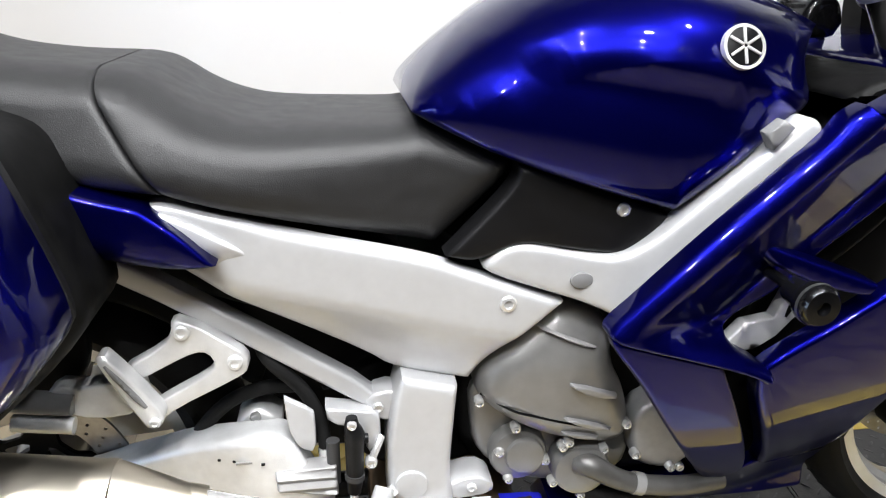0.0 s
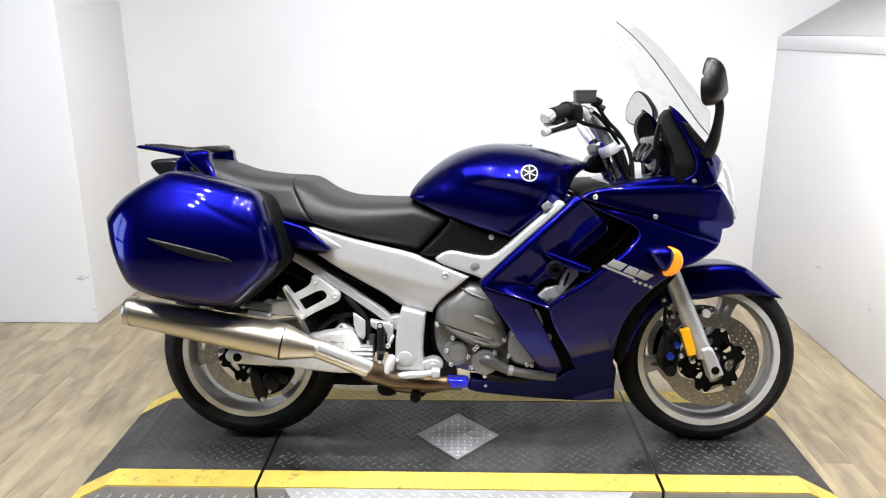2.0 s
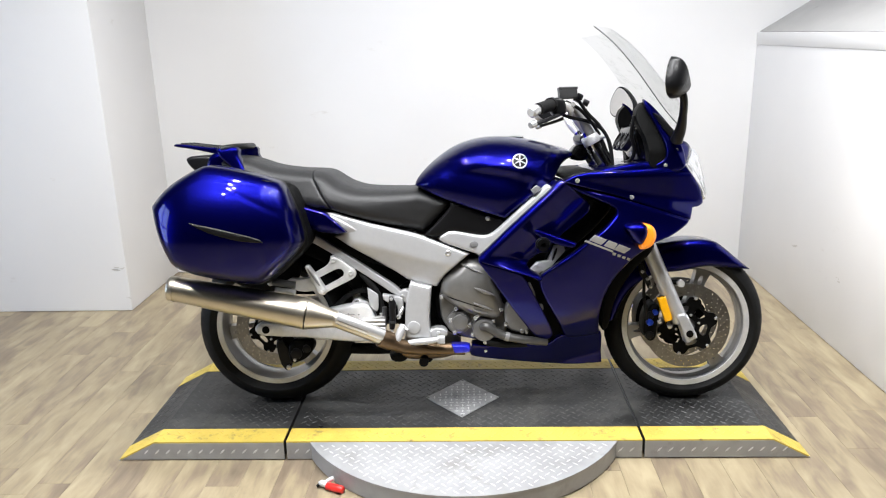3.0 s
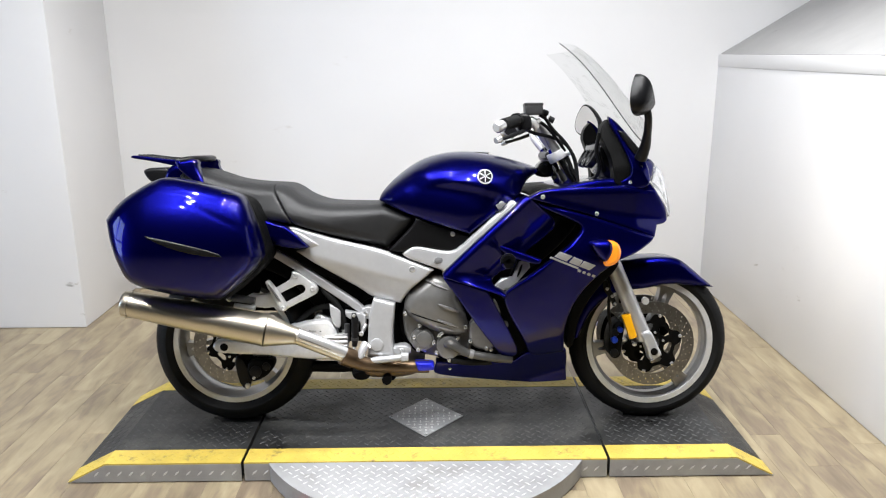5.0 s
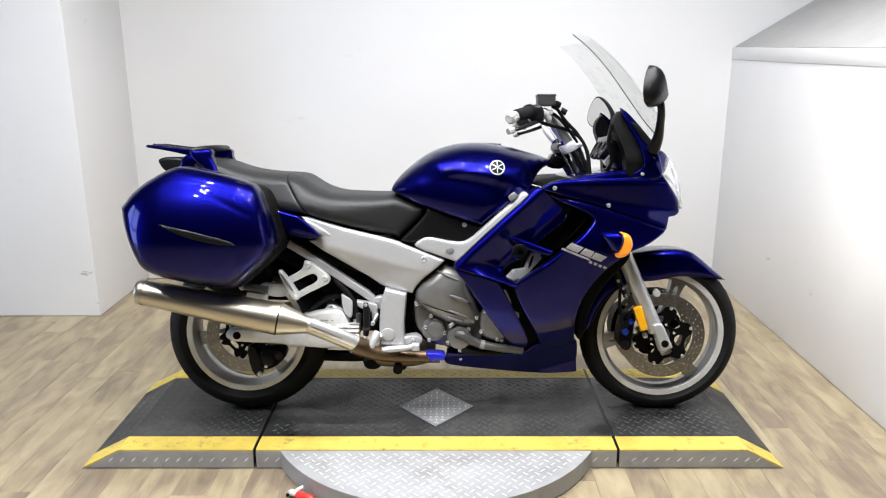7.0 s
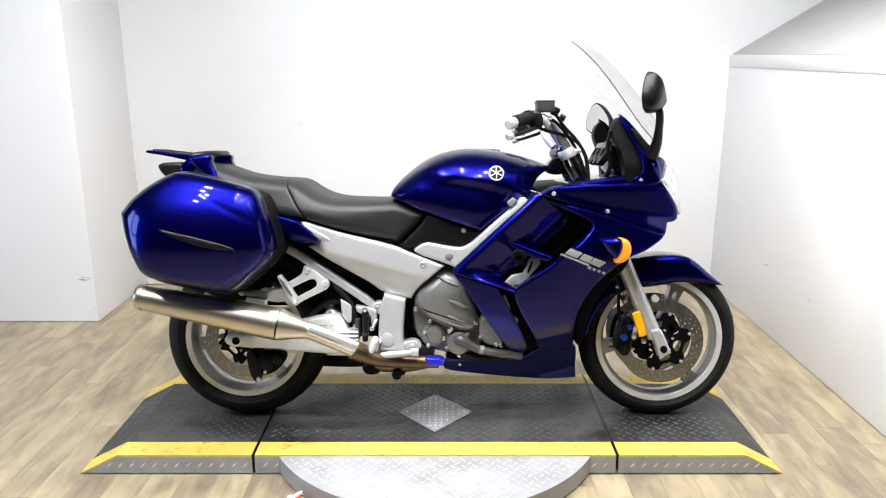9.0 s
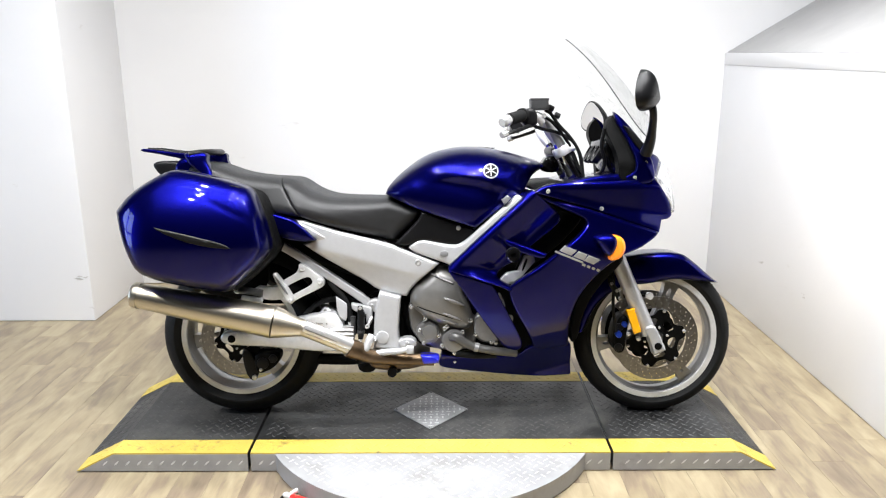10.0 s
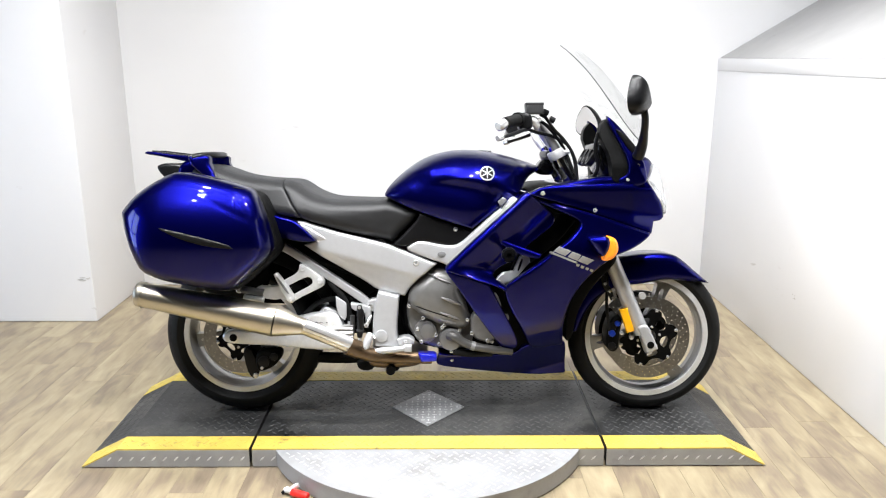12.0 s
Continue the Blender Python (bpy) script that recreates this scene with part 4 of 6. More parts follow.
part("cylinder_bracket", shell([(0.433, 0.447), (0.433, 0.447), (0.500, 0.436), (0.505, 0.430), (0.505, 0.372), (0.485, 0.372), (0.485, 0.412), (0.436, 0.422)], flat(0.180), 0.004, 0.005, 0.03, rounds=1), SILVER, bike, "silver cylinder bracket")
ribbed = part("brake_cylinder_body", shell([(0.364, 0.366), (0.364, 0.366), (0.444, 0.373), (0.444, 0.373), (0.445, 0.327), (0.445, 0.327), (0.366, 0.336), (0.366, 0.336)], lambda x, z: 0.204 + 0.003 * np.sin((z - 0.31) * 420), 0.004, 0.005, 0.03, rounds=1, step=0.004, soft=0.002), LIGHTGREY, bike, "ribbed grey housing")
part("spring_cover", tube([(0.441, -0.190, 0.405), (0.440, -0.190, 0.340)], 0.009, 12, 1), DARKGREY, bike, "dark rod cover")
master = part("rear_master_cylinder", tube([(0.467, -0.200, 0.444), (0.467, -0.200, 0.432), (0.470, -0.200, 0.418), (0.469, -0.200, 0.398), (0.468, -0.200, 0.352), (0.466, -0.200, 0.328)], [0.0075, 0.010, 0.0135, 0.0125, 0.0115, 0.009], 16, 4), MATTE, bike, "black rear master cylinder")
part("cylinder_ring", tube([(0.468, -0.200, 0.358), (0.4675, -0.200, 0.350)], 0.0135, 16, 1), DARKGREY, master)
part("cylinder_ear", tube([(0.469, -0.198, 0.410), (0.487, -0.196, 0.408)], 0.007, 10, 1), MATTE, master)
bolt(0.467, 0.437, 0.208, 0.0065)
bolt(0.490, 0.371, 0.196, 0.0085, 0.008)
part("banjo_pipe", tube([(0.490, -0.195, 0.371), (0.498, -0.19, 0.387), (0.506, -0.18, 0.40)], 0.0055, 10), BOLT, bike, "silver brake fitting")
part("push_rod", tube([(0.466, -0.20, 0.330), (0.465, -0.202, 0.310), (0.464, -0.204, 0.285)], [0.0045, 0.0065, 0.0055], 12, 2), ALLOY, bike, "silver push rod")
foot = part("rider_footrest", tube([(0.506, -0.218, 0.345), (0.500, -0.228, 0.330), (0.487, -0.238, 0.300)], [0.013, 0.0145, 0.0135], 16, 3, 0.85), SILVER, bike, "folded silver rider footrest")
part("footrest_tip", tube([(0.487, -0.238, 0.301), (0.483, -0.240, 0.292), (0.478, -0.241, 0.270)], [0.0135, 0.0105, 0.008], 14, 2), SILVER, foot, "silver tip")
part("footrest_clip", tube([(0.512, -0.205, 0.335), (0.520, -0.212, 0.325)], 0.006, 8, 1), BOLT, foot)
part("brake_pedal", tube([(0.498, -0.216, 0.276), (0.552, -0.220, 0.285), (0.596, -0.222, 0.289), (0.640, -0.224, 0.297)], [0.011, 0.0135, 0.0125, 0.010], 12, 4, 0.9), SILVER, bike, "silver brake pedal")
part("pedal_pad", shell([(0.626, 0.306), (0.626, 0.306), (0.652, 0.305), (0.652, 0.305), (0.652, 0.282), (0.652, 0.282), (0.626, 0.282), (0.626, 0.282)], flat(0.236), 0.003, 0.004, 0.03, rounds=1), SILVER, bike, "silver pedal pad")
part("footrest_block", shell([(0.592, 0.318), (0.635, 0.328), (0.660, 0.313), (0.658, 0.296), (0.594, 0.290)], flat(0.19), 0.003, 0.004, 0.05, rounds=1), SILVER, bike, "silver footrest mount")
bolt(0.628, 0.310, 0.19, 0.007, 0.005, ALLOY)
part("frame_gusset", shell([(0.638, 0.404), (0.648, 0.404), (0.666, 0.345), (0.652, 0.338)], flat(0.14), 0.003, 0.004, 0.02, rounds=1), LIGHTGREY, bike, "grey frame strut")

# engine covers
def cover_dome(x, z):
    return 0.016 * np.maximum(0, 1 - ((x - 0.748) ** 2 + (z - 0.48) ** 2) / 0.0121)


clutch = part("clutch_cover", shell([(0.738, 0.584), (0.790, 0.568), (0.822, 0.541), (0.822, 0.485), (0.850, 0.437), (0.863, 0.369), (0.832, 0.348), (0.764, 0.360), (0.698, 0.390), (0.641, 0.434), (0.634, 0.464), (0.652, 0.508), (0.684, 0.535), (0.713, 0.565)], lambda x, z: 0.190 - 0.12 * np.maximum(0, z - 0.50) + cover_dome(x, z), 0.034, 0.040, 0.07, step=0.006, soft=0.01), GREY, bike, "grey clutch cover")
# Ribs lighter than the cover: the light they catch is put into colour.
for pts, w in (([(0.690, 0.564), (0.770, 0.533), (0.800, 0.519), (0.770, 0.525)], 0.192), ([(0.744, 0.478), (0.790, 0.466), (0.838, 0.440), (0.790, 0.450)], 0.1985), ([(0.742, 0.424), (0.790, 0.408), (0.836, 0.384), (0.780, 0.400)], 0.1985), ([(0.742, 0.396), (0.785, 0.386), (0.815, 0.374), (0.780, 0.376)], 0.196)):
    part("cooling_rib", shell(pts, lambda x, z: w + cover_dome(x, z), 0.002, 0.008, 0.02, rounds=1, step=0.005), LIGHTGREY, clutch)
part("cover_seam", tube([(0.642, -0.171, 0.448), (0.680, -0.197, 0.434), (0.711, -0.2005, 0.424), (0.77, -0.198, 0.404), (0.82, -0.1885, 0.389), (0.852, -0.172, 0.392)], 0.0018, 6), DARK, clutch, "dark seam line")
part("crankcase", shell([(0.63, 0.45), (0.70, 0.50), (0.86, 0.42), (0.88, 0.34), (0.86, 0.27), (0.72, 0.27), (0.64, 0.33), (0.632, 0.40)], flat(0.145), 0.012, 0.012, 0.05), GREY, bike, "grey crankcase")
# Filler plate added to keep the gap behind the footrest black.
part("engine_rear_case", shell([(0.47, 0.47), (0.66, 0.50), (0.67, 0.34), (0.64, 0.285), (0.50, 0.285), (0.45, 0.36)], flat(0.10), 0.012, 0.012, 0.05, step=0.03), DARK, bike, "black filler plate added behind the footrest")
part("stand_tube", tube([(0.29, -0.02, 0.208), (0.40, -0.02, 0.205), (0.52, -0.03, 0.215)], 0.021, 16, 2), DARK, bike, "black centre stand tube")
oil = part("oil_cover", move(knob(0.042, 0.030, 0.010, 40), Matrix.Translation((0.700, -0.140, 0.340))), GREY, bike, "round grey cover")
part("oil_cap", move(knob(0.028, 0.012, 0.004, 40), Matrix.Translation((0.707, -0.166, 0.343))), GREY, oil, "raised round cap")
pump = part("water_pump", move(knob(0.042, 0.045, 0.010, 40), Matrix.Translation((0.790, -0.140, 0.315))), GREY, bike, "grey water pump housing")
part("pump_outlet", tube([(0.782, -0.178, 0.328), (0.800, -0.192, 0.329), (0.835, -0.195, 0.308), (0.872, -0.195, 0.294), (0.940, -0.19, 0.280), (1.01, -0.17, 0.268)], [0.015, 0.017, 0.0150, 0.0145, 0.0145, 0.0145], 20), DARKCAST, pump, "grey coolant pipe")
part("hose_clamp", tube([(0.862, -0.195, 0.297), (0.876, -0.195, 0.293)], 0.0165, 20, 1), LIGHTGREY, pump)
part("coolant_hose", tube([(0.80, -0.17, 0.268), (0.86, -0.175, 0.262), (0.94, -0.17, 0.262)], 0.013, 14), RUBBER, bike, "black coolant hose")
for x, z, w in ((0.641, 0.434, 0.166), (0.691, 0.393, 0.174), (0.767, 0.367, 0.180), (0.759, 0.359, 0.178), (0.749, 0.296, 0.172), (0.685, 0.304, 0.166), (0.792, 0.270, 0.172), (0.850, 0.388, 0.178), (0.866, 0.338, 0.182), (0.671, 0.350, 0.166), (0.738, 0.330, 0.166), (0.822, 0.345, 0.172), (0.922, 0.310, 0.180)):
    bolt(x, z, w, 0.0075, 0.010)
part("stator_cover", shell([(0.862, 0.412), (0.862, 0.334), (0.884, 0.308), (0.948, 0.300), (0.960, 0.36), (0.93, 0.42)], flat(0.180), 0.010, 0.010, 0.05), LIGHTGREY, bike, "pale grey engine cover")
bolt(0.938, 0.306, 0.180, 0.007)
part("drain_bolt", tube([(0.940, -0.18, 0.285), (0.948, -0.19, 0.268)], 0.004, 8, 1), BOLT, bike)


# fairing
def blade_width(x, z):
    s = 0.682 * (x - 0.771) - 0.7316 * (z - 0.593)
    low = z - (0.586 - 0.312 * (x - 0.771))
    return 0.308 + 0.02 * (x - 0.78) - 0.62 * np.clip(s - 0.016, 0, 0.10) * np.clip(low / 0.03, 0.0, 1) + 0.7 * np.clip(s - 0.016, -0.03, 0)


def side_width(x, z):
    w = 0.302 - 0.30 * np.maximum(0, x - 1.20) ** 1.15 * 1.2 - 1.1 * np.maximum(0, 0.62 - z) ** 2 - 0.6 * np.maximum(0, x - 1.0) * np.maximum(0, 0.6 - z)
    return w - 0.16 * np.maximum(0, z - 0.72) + 0.02 * np.exp(-((z - 0.66 + 0.3 * (x - 1.2)) / 0.05) ** 2)


def cowl_width(x, z):
    line = np.interp(x, [1.04, 1.113, 1.298, 1.468, 1.555], [0.852, 0.838, 0.790, 0.763, 0.748])
    w = 0.312 - 0.30 * np.maximum(0, x - 1.08) - 0.10 * np.maximum(0, x - 1.42) + 0.26 * np.clip(z - line, 0, 0.09) + 0.20 * np.clip(line - z, 0, 0.04)
    return w - 0.9 * np.maximum(0, z - 0.858)


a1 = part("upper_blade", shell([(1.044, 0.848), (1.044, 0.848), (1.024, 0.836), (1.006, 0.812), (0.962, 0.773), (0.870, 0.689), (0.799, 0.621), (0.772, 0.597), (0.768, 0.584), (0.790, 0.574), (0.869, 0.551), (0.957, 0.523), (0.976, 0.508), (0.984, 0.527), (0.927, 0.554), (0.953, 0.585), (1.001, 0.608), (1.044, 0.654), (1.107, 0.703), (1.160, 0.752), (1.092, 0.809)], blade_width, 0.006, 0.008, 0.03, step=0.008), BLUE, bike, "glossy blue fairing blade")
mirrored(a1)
fin = part("blade_fin", shell([(0.950, 0.689), (0.958, 0.686), (1.03, 0.660), (1.094, 0.637), (1.094, 0.637), (1.089, 0.618), (1.021, 0.634), (0.960, 0.664)], lambda x, z: np.interp(x, [0.90, 0.98, 1.10], [0.268, 0.285, 0.310]), 0.006, 0.010, 0.05, step=0.006), BLUE, bike, "glossy blue cross fin of the fairing")
mirrored(fin)
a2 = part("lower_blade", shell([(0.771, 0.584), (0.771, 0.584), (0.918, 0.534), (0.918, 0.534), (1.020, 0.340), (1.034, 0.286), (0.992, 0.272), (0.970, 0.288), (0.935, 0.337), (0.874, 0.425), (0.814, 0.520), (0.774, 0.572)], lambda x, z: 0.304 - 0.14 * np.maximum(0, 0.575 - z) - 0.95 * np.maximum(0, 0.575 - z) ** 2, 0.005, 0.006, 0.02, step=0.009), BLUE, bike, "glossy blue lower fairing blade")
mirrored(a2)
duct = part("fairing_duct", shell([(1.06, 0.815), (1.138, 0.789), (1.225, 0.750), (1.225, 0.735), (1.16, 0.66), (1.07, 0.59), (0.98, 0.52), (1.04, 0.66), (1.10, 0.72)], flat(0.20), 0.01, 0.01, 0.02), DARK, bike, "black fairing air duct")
b1 = part("side_fairing", shell([(1.045, 0.838), (1.045, 0.838), (1.149, 0.806), (1.268, 0.774), (1.487, 0.700), (1.487, 0.700), (1.480, 0.684), (1.425, 0.650), (1.385, 0.638), (1.345, 0.626), (1.287, 0.584), (1.21, 0.495), (1.186, 0.389), (1.199, 0.284), (1.199, 0.284), (1.084, 0.272), (1.066, 0.300), (1.052, 0.337), (0.99, 0.448), (0.969, 0.512), (0.982, 0.535), (1.069, 0.591), (1.16, 0.664), (1.215, 0.714), (1.232, 0.742), (1.199, 0.763), (1.138, 0.789), (1.09, 0.810)], side_width, 0.008, 0.010, 0.03, step=0.008, soft=0.02), BLUE, bike, "glossy blue side fairing")
mirrored(b1)
c1 = part("upper_cowl", shell([(1.048, 0.840), (1.048, 0.840), (1.09, 0.864), (1.153, 0.871), (1.27, 0.872), (1.434, 0.878), (1.470, 0.884), (1.470, 0.884), (1.529, 0.806), (1.541, 0.776), (1.546, 0.752), (1.546, 0.752), (1.534, 0.740), (1.506, 0.737), (1.506, 0.737), (1.497, 0.694), (1.497, 0.694), (1.268, 0.777), (1.149, 0.811)], cowl_width, 0.007, 0.008, 0.04, step=0.008), BLUE, bike, "glossy blue upper cowl")
mirrored(c1)
for x, z, w in ((1.094, 0.843, 0.307), (1.281, 0.782, 0.252), (1.468, 0.722, 0.186)):
    bolt(x, z, w, 0.008, 0.005)
# Panel split in two: rear part coloured black to suppress a bright reflection.
part("top_panel", shell([(1.06, 0.85), (1.10, 0.868), (1.18, 0.872), (1.18, 0.845), (1.06, 0.84)], lambda x, z: np.interp(x, [1.06, 1.2, 1.45], [0.25, 0.245, 0.19]), 0.02, both=True, step=0.02), DARK, bike, "black inner top panel")
part("top_panel", shell([(1.165, 0.860), (1.18, 0.876), (1.22, 0.882), (1.34, 0.90), (1.42, 0.89), (1.42, 0.86), (1.17, 0.848)], lambda x, z: np.interp(x, [1.06, 1.2, 1.45], [0.25, 0.245, 0.19]), 0.02, both=True, step=0.02), BLUE, bike, "glossy blue inner top panel")
lamp_body = part("headlight", shell([(1.46, 0.950), (1.528, 0.938), (1.556, 0.86), (1.574, 0.788), (1.572, 0.758), (1.572, 0.758), (1.54, 0.752), (1.48, 0.80), (1.44, 0.87)], lambda x, z: np.clip(0.158 - 0.45 * (x - 1.47), 0.03, 0.16), 0.015, 0.018, both=True, step=0.008), LENS, bike, "clear headlight lens")
lamp_body.visible_shadow = False
beam = bpy.data.lights.new("headlight_beam", "SPOT")
beam.energy, beam.spot_size, beam.spot_blend, beam.shadow_soft_size, beam.color = 10, radians(90), 1.0, 0.03, (1.0, 0.97, 0.92)
new("headlight_beam", beam).matrix_world = look((0.905, 0.103, 0.854), (1.697, 0.22, 0.78))
part("reflector_bowl", shell([(1.44, 0.875), (1.50, 0.885), (1.540, 0.840), (1.563, 0.780), (1.560, 0.757), (1.45, 0.765)], lambda x, z: np.clip(0.140 - 0.45 * (x - 1.47), 0.02, 0.14), 0.02, 0.02, both=True, step=0.02), CHROME, lamp_body, "silver headlight bowl")
part("headlight_trim", tube([(1.473, -0.190, 0.884), (1.503, -0.178, 0.843), (1.532, -0.168, 0.804), (1.546, -0.163, 0.772)], 0.0035, 8), BADGE, bike, "bright silver headlight trim")
part("nose_cowl", shell([(1.36, 0.75), (1.46, 0.748), (1.500, 0.738), (1.488, 0.712), (1.44, 0.702), (1.36, 0.69)], lambda x, z: np.clip(0.185 - 1.0 * (x - 1.45), 0.035, 0.19), 0.010, both=True, step=0.02), MATTE, bike, "black nose underside")
brow = part("nose_brow", shell([(1.40, 0.92), (1.43, 0.955), (1.475, 0.968), (1.512, 0.944), (1.505, 0.910), (1.487, 0.868), (1.40, 0.868)], lambda x, z: np.clip(0.20 - 0.8 * (x - 1.43), 0.04, 0.2), 0.02, both=True, step=0.02), BLUE, bike, "blue nose brow")
bel = part("belly_pan", shell([(0.746, 0.264), (0.746, 0.264), (0.80, 0.254), (0.969, 0.251), (1.02, 0.253), (1.06, 0.296), (1.198, 0.306), (1.214, 0.280), (1.222, 0.160), (1.222, 0.160), (1.10, 0.152), (0.99, 0.164), (0.753, 0.204), (0.735, 0.222)], lambda x, z: np.maximum(0.075, np.interp(x, [0.74, 1.06], [0.206, 0.182]) - np.interp(x, [0.74, 1.0], [0.62, 0.72]) * np.maximum(0, 0.305 - z) - 0.2 * np.maximum(0, x - 1.04)), 0.006, 0.008, 0.06), BLUE, bike, "glossy blue belly pan")
mirrored(bel)
cap = part("belly_cap", shell([(0.674, 0.268), (0.674, 0.268), (0.732, 0.266), (0.741, 0.258), (0.738, 0.240), (0.738, 0.240), (0.684, 0.237), (0.684, 0.237)], flat(0.206), 0.006, 0.008, 0.05, rounds=1), BRIGHTBLUE, bike, "bright blue belly pan tip")
mirrored(cap)
bolt(0.795, 0.232, 0.153, 0.006)

# Filler added so the fairing gap stays black and hides the floor.
part("lower_duct", shell([(0.90, 0.50), (0.97, 0.51), (1.08, 0.40), (1.12, 0.25), (1.00, 0.24), (0.96, 0.30)], flat(0.138), 0.01, 0.01, 0.03), DARK, bike, "black filler panel added inside the fairing gap")

part("gap_strip", shell([(0.944, 0.478), (0.954, 0.482), (0.975, 0.432), (0.966, 0.424)], flat(0.160), 0.002, 0.003, 0.012, rounds=1), LIGHTGREY, bike, "grey strip in the fairing gap")
part("gap_clip", shell([(0.984, 0.402), (0.998, 0.400), (1.002, 0.382), (0.990, 0.378)], flat(0.160), 0.002, 0.003, 0.012, rounds=1), LIGHTGREY, bike, "small grey clip in the fairing gap")
# crash slider in the fairing gap
part("slider_stay", shell([(1.027, 0.622), (1.058, 0.630), (1.064, 0.604), (1.013, 0.545), (0.985, 0.527), (0.934, 0.530), (0.968, 0.566), (1.006, 0.572)], flat(0.246), 0.003, 0.004, 0.02, rounds=0), SILVER, bike, "silver frame mount behind the fairing")
slider = part("crash_slider", move(lathe([(0, 0.0), (0.007, 0.0), (0.007, -0.055), (0.016, -0.060), (0.019, -0.090), (0.0225, -0.092), (0.0245, -0.097), (0.0245, -0.111), (0.020, -0.118), (0.008, -0.119), (0.007, -0.112), (0, -0.112)], 36, closed=False), Matrix.Translation((0.979, -0.252, 0.642))), PIANO, bike, "round black crash slider")
part("slider_ring", move(lathe([(0.0215, -0.108), (0.0252, -0.108), (0.0252, -0.104), (0.0215, -0.104)], 36), Matrix.Translation((0.979, -0.252, 0.642))), DARKGREY, slider)

# Black strip laid on the mount for the dark inside its slot.
part("stay_slot", shell([(1.018, 0.574), (1.024, 0.570), (1.040, 0.612), (1.032, 0.616)], flat(0.248), 0.002, 0.002, 0.01, rounds=1), DARK, bike, "dark slot in the mount")

# grey model decal as plain slanted bars
def decal(points, proud=0.0015):
    return shell([p for p in points for _ in range(2)], lambda x, z: side_width(x, z) + proud, 0.0006, 0.0006, 0.004, rounds=1, step=0.01)


for x0, x1, cut in ((0.0, 0.040, 0.006), (0.046, 0.076, 0.0), (0.081, 0.122, 0.010)):
    z0, z1 = 0.667 - 0.41 * x0, 0.667 - 0.41 * x1
    part("decal_bar", decal([(1.150 + x0, z0), (1.150 + x1, z1), (1.138 + x1 - cut, z1 - 0.020 + 0.4 * cut), (1.134 + x0, z0 - 0.018)]), DECAL, b1, "grey slanted decal bar", smooth=False)
for k in range(4):
    x0, z0 = 1.213 + 0.017 * k, 0.607 - 0.41 * 0.017 * k
    part("decal_mark", decal([(x0, z0), (x0 + 0.011, z0 - 0.005), (x0 + 0.007, z0 - 0.013), (x0 - 0.003, z0 - 0.008)]), DECAL, b1, "small grey decal mark", smooth=False)
part("decal_line", decal([(1.122, 0.650), (1.214, 0.612), (1.212, 0.606), (1.118, 0.644)]), DECAL, b1, "grey decal line", smooth=False)

# turn signal
sig = part("turn_signal", shell([(1.241, 0.696), (1.276, 0.702), (1.318, 0.700), (1.326, 0.670), (1.308, 0.632), (1.288, 0.630), (1.260, 0.668)], flat(0.336), 0.022, 0.026, 0.07), BLUE, bike, "blue turn signal housing")
amber = part("signal_lens", shell([(1.306, 0.699), (1.334, 0.697), (1.349, 0.681), (1.354, 0.652), (1.338, 0.622), (1.304, 0.612), (1.294, 0.626)], flat(0.324), 0.016, 0.02, 0.05), AMBER, sig, "orange signal lens")
sig2 = mirrored(sig)
mirrored(amber, sig2)

# screen and its surround
mount = part("screen_mount", shell([(1.330, 1.094), (1.330, 1.094), (1.350, 1.070), (1.380, 1.005), (1.404, 0.952), (1.412, 0.872), (1.348, 0.872), (1.345, 0.915), (1.338, 0.967), (1.319, 1.005), (1.305, 1.038), (1.310, 1.073)], lambda x, z: 0.215 - 0.28 * np.maximum(0, z - 0.93), 0.004, 0.004, 0.055), DARK, bike, "black screen mount")
mirrored(mount)
part("screen_bridge", shell([(1.37, 1.00), (1.385, 1.02), (1.43, 0.97), (1.47, 0.87), (1.40, 0.86)], flat(0.19), 0.01, both=True, step=0.02), DARK, bike, "black bridge under the screen")
def surround_width(x, z):
    ridge = 1.340 + 0.56 * (1.085 - z)
    return 0.236 - 0.28 * np.maximum(0, z - 0.93) - 0.5 * np.maximum(0, x - ridge) - 0.25 * np.maximum(0, ridge - x)


edge_ = part("screen_surround", shell([(1.331, 1.104), (1.331, 1.104), (1.356, 1.088), (1.395, 1.045), (1.434, 0.995), (1.462, 0.935), (1.468, 0.862), (1.345, 0.860), (1.345, 0.860), (1.347, 0.884), (1.388, 0.896), (1.402, 0.914), (1.396, 0.955), (1.374, 1.003), (1.349, 1.051), (1.332, 1.080)], surround_width, 0.007, 0.009, 0.03, step=0.006, soft=0.003), BLUE, bike, "blue screen surround")
mirrored(edge_)
bolt(1.432, 0.935, 0.226, 0.006)
bolt(1.395, 0.885, 0.235, 0.006)

scr = bmesh.new()
sheet = []
for k in range(17):
    s = k / 16
    ex = 1.4450 - 0.2581 * s + 0.0800 * s ** 2 - 0.0990 * s ** 3
    ez = 1.0122 + 0.2632 * s + 0.1924 * s ** 2 - 0.1202 * s ** 3
    half = 0.205 - 0.055 * s
    sheet.append([scr.verts.new((ex + 0.125 * (1 - (j / 12) ** 2) * (1 - 0.3 * s) * (0.35 + 0.65 * min(1, 4 * s)), half * j / 12, ez + 0.004 * (1 - (j / 12) ** 2) * s)) for j in range(-12, 13)])
for a, b in zip(sheet, sheet[1:]):
    for j in range(24):
        scr.faces.new((a[j], a[j + 1], b[j + 1], b[j]))
rim_line = [sheet[k][0].co.copy() for k in range(17)] + [sheet[16][j].co.copy() for j in range(1, 25)] + [sheet[k][24].co.copy() for k in range(15, -1, -1)]
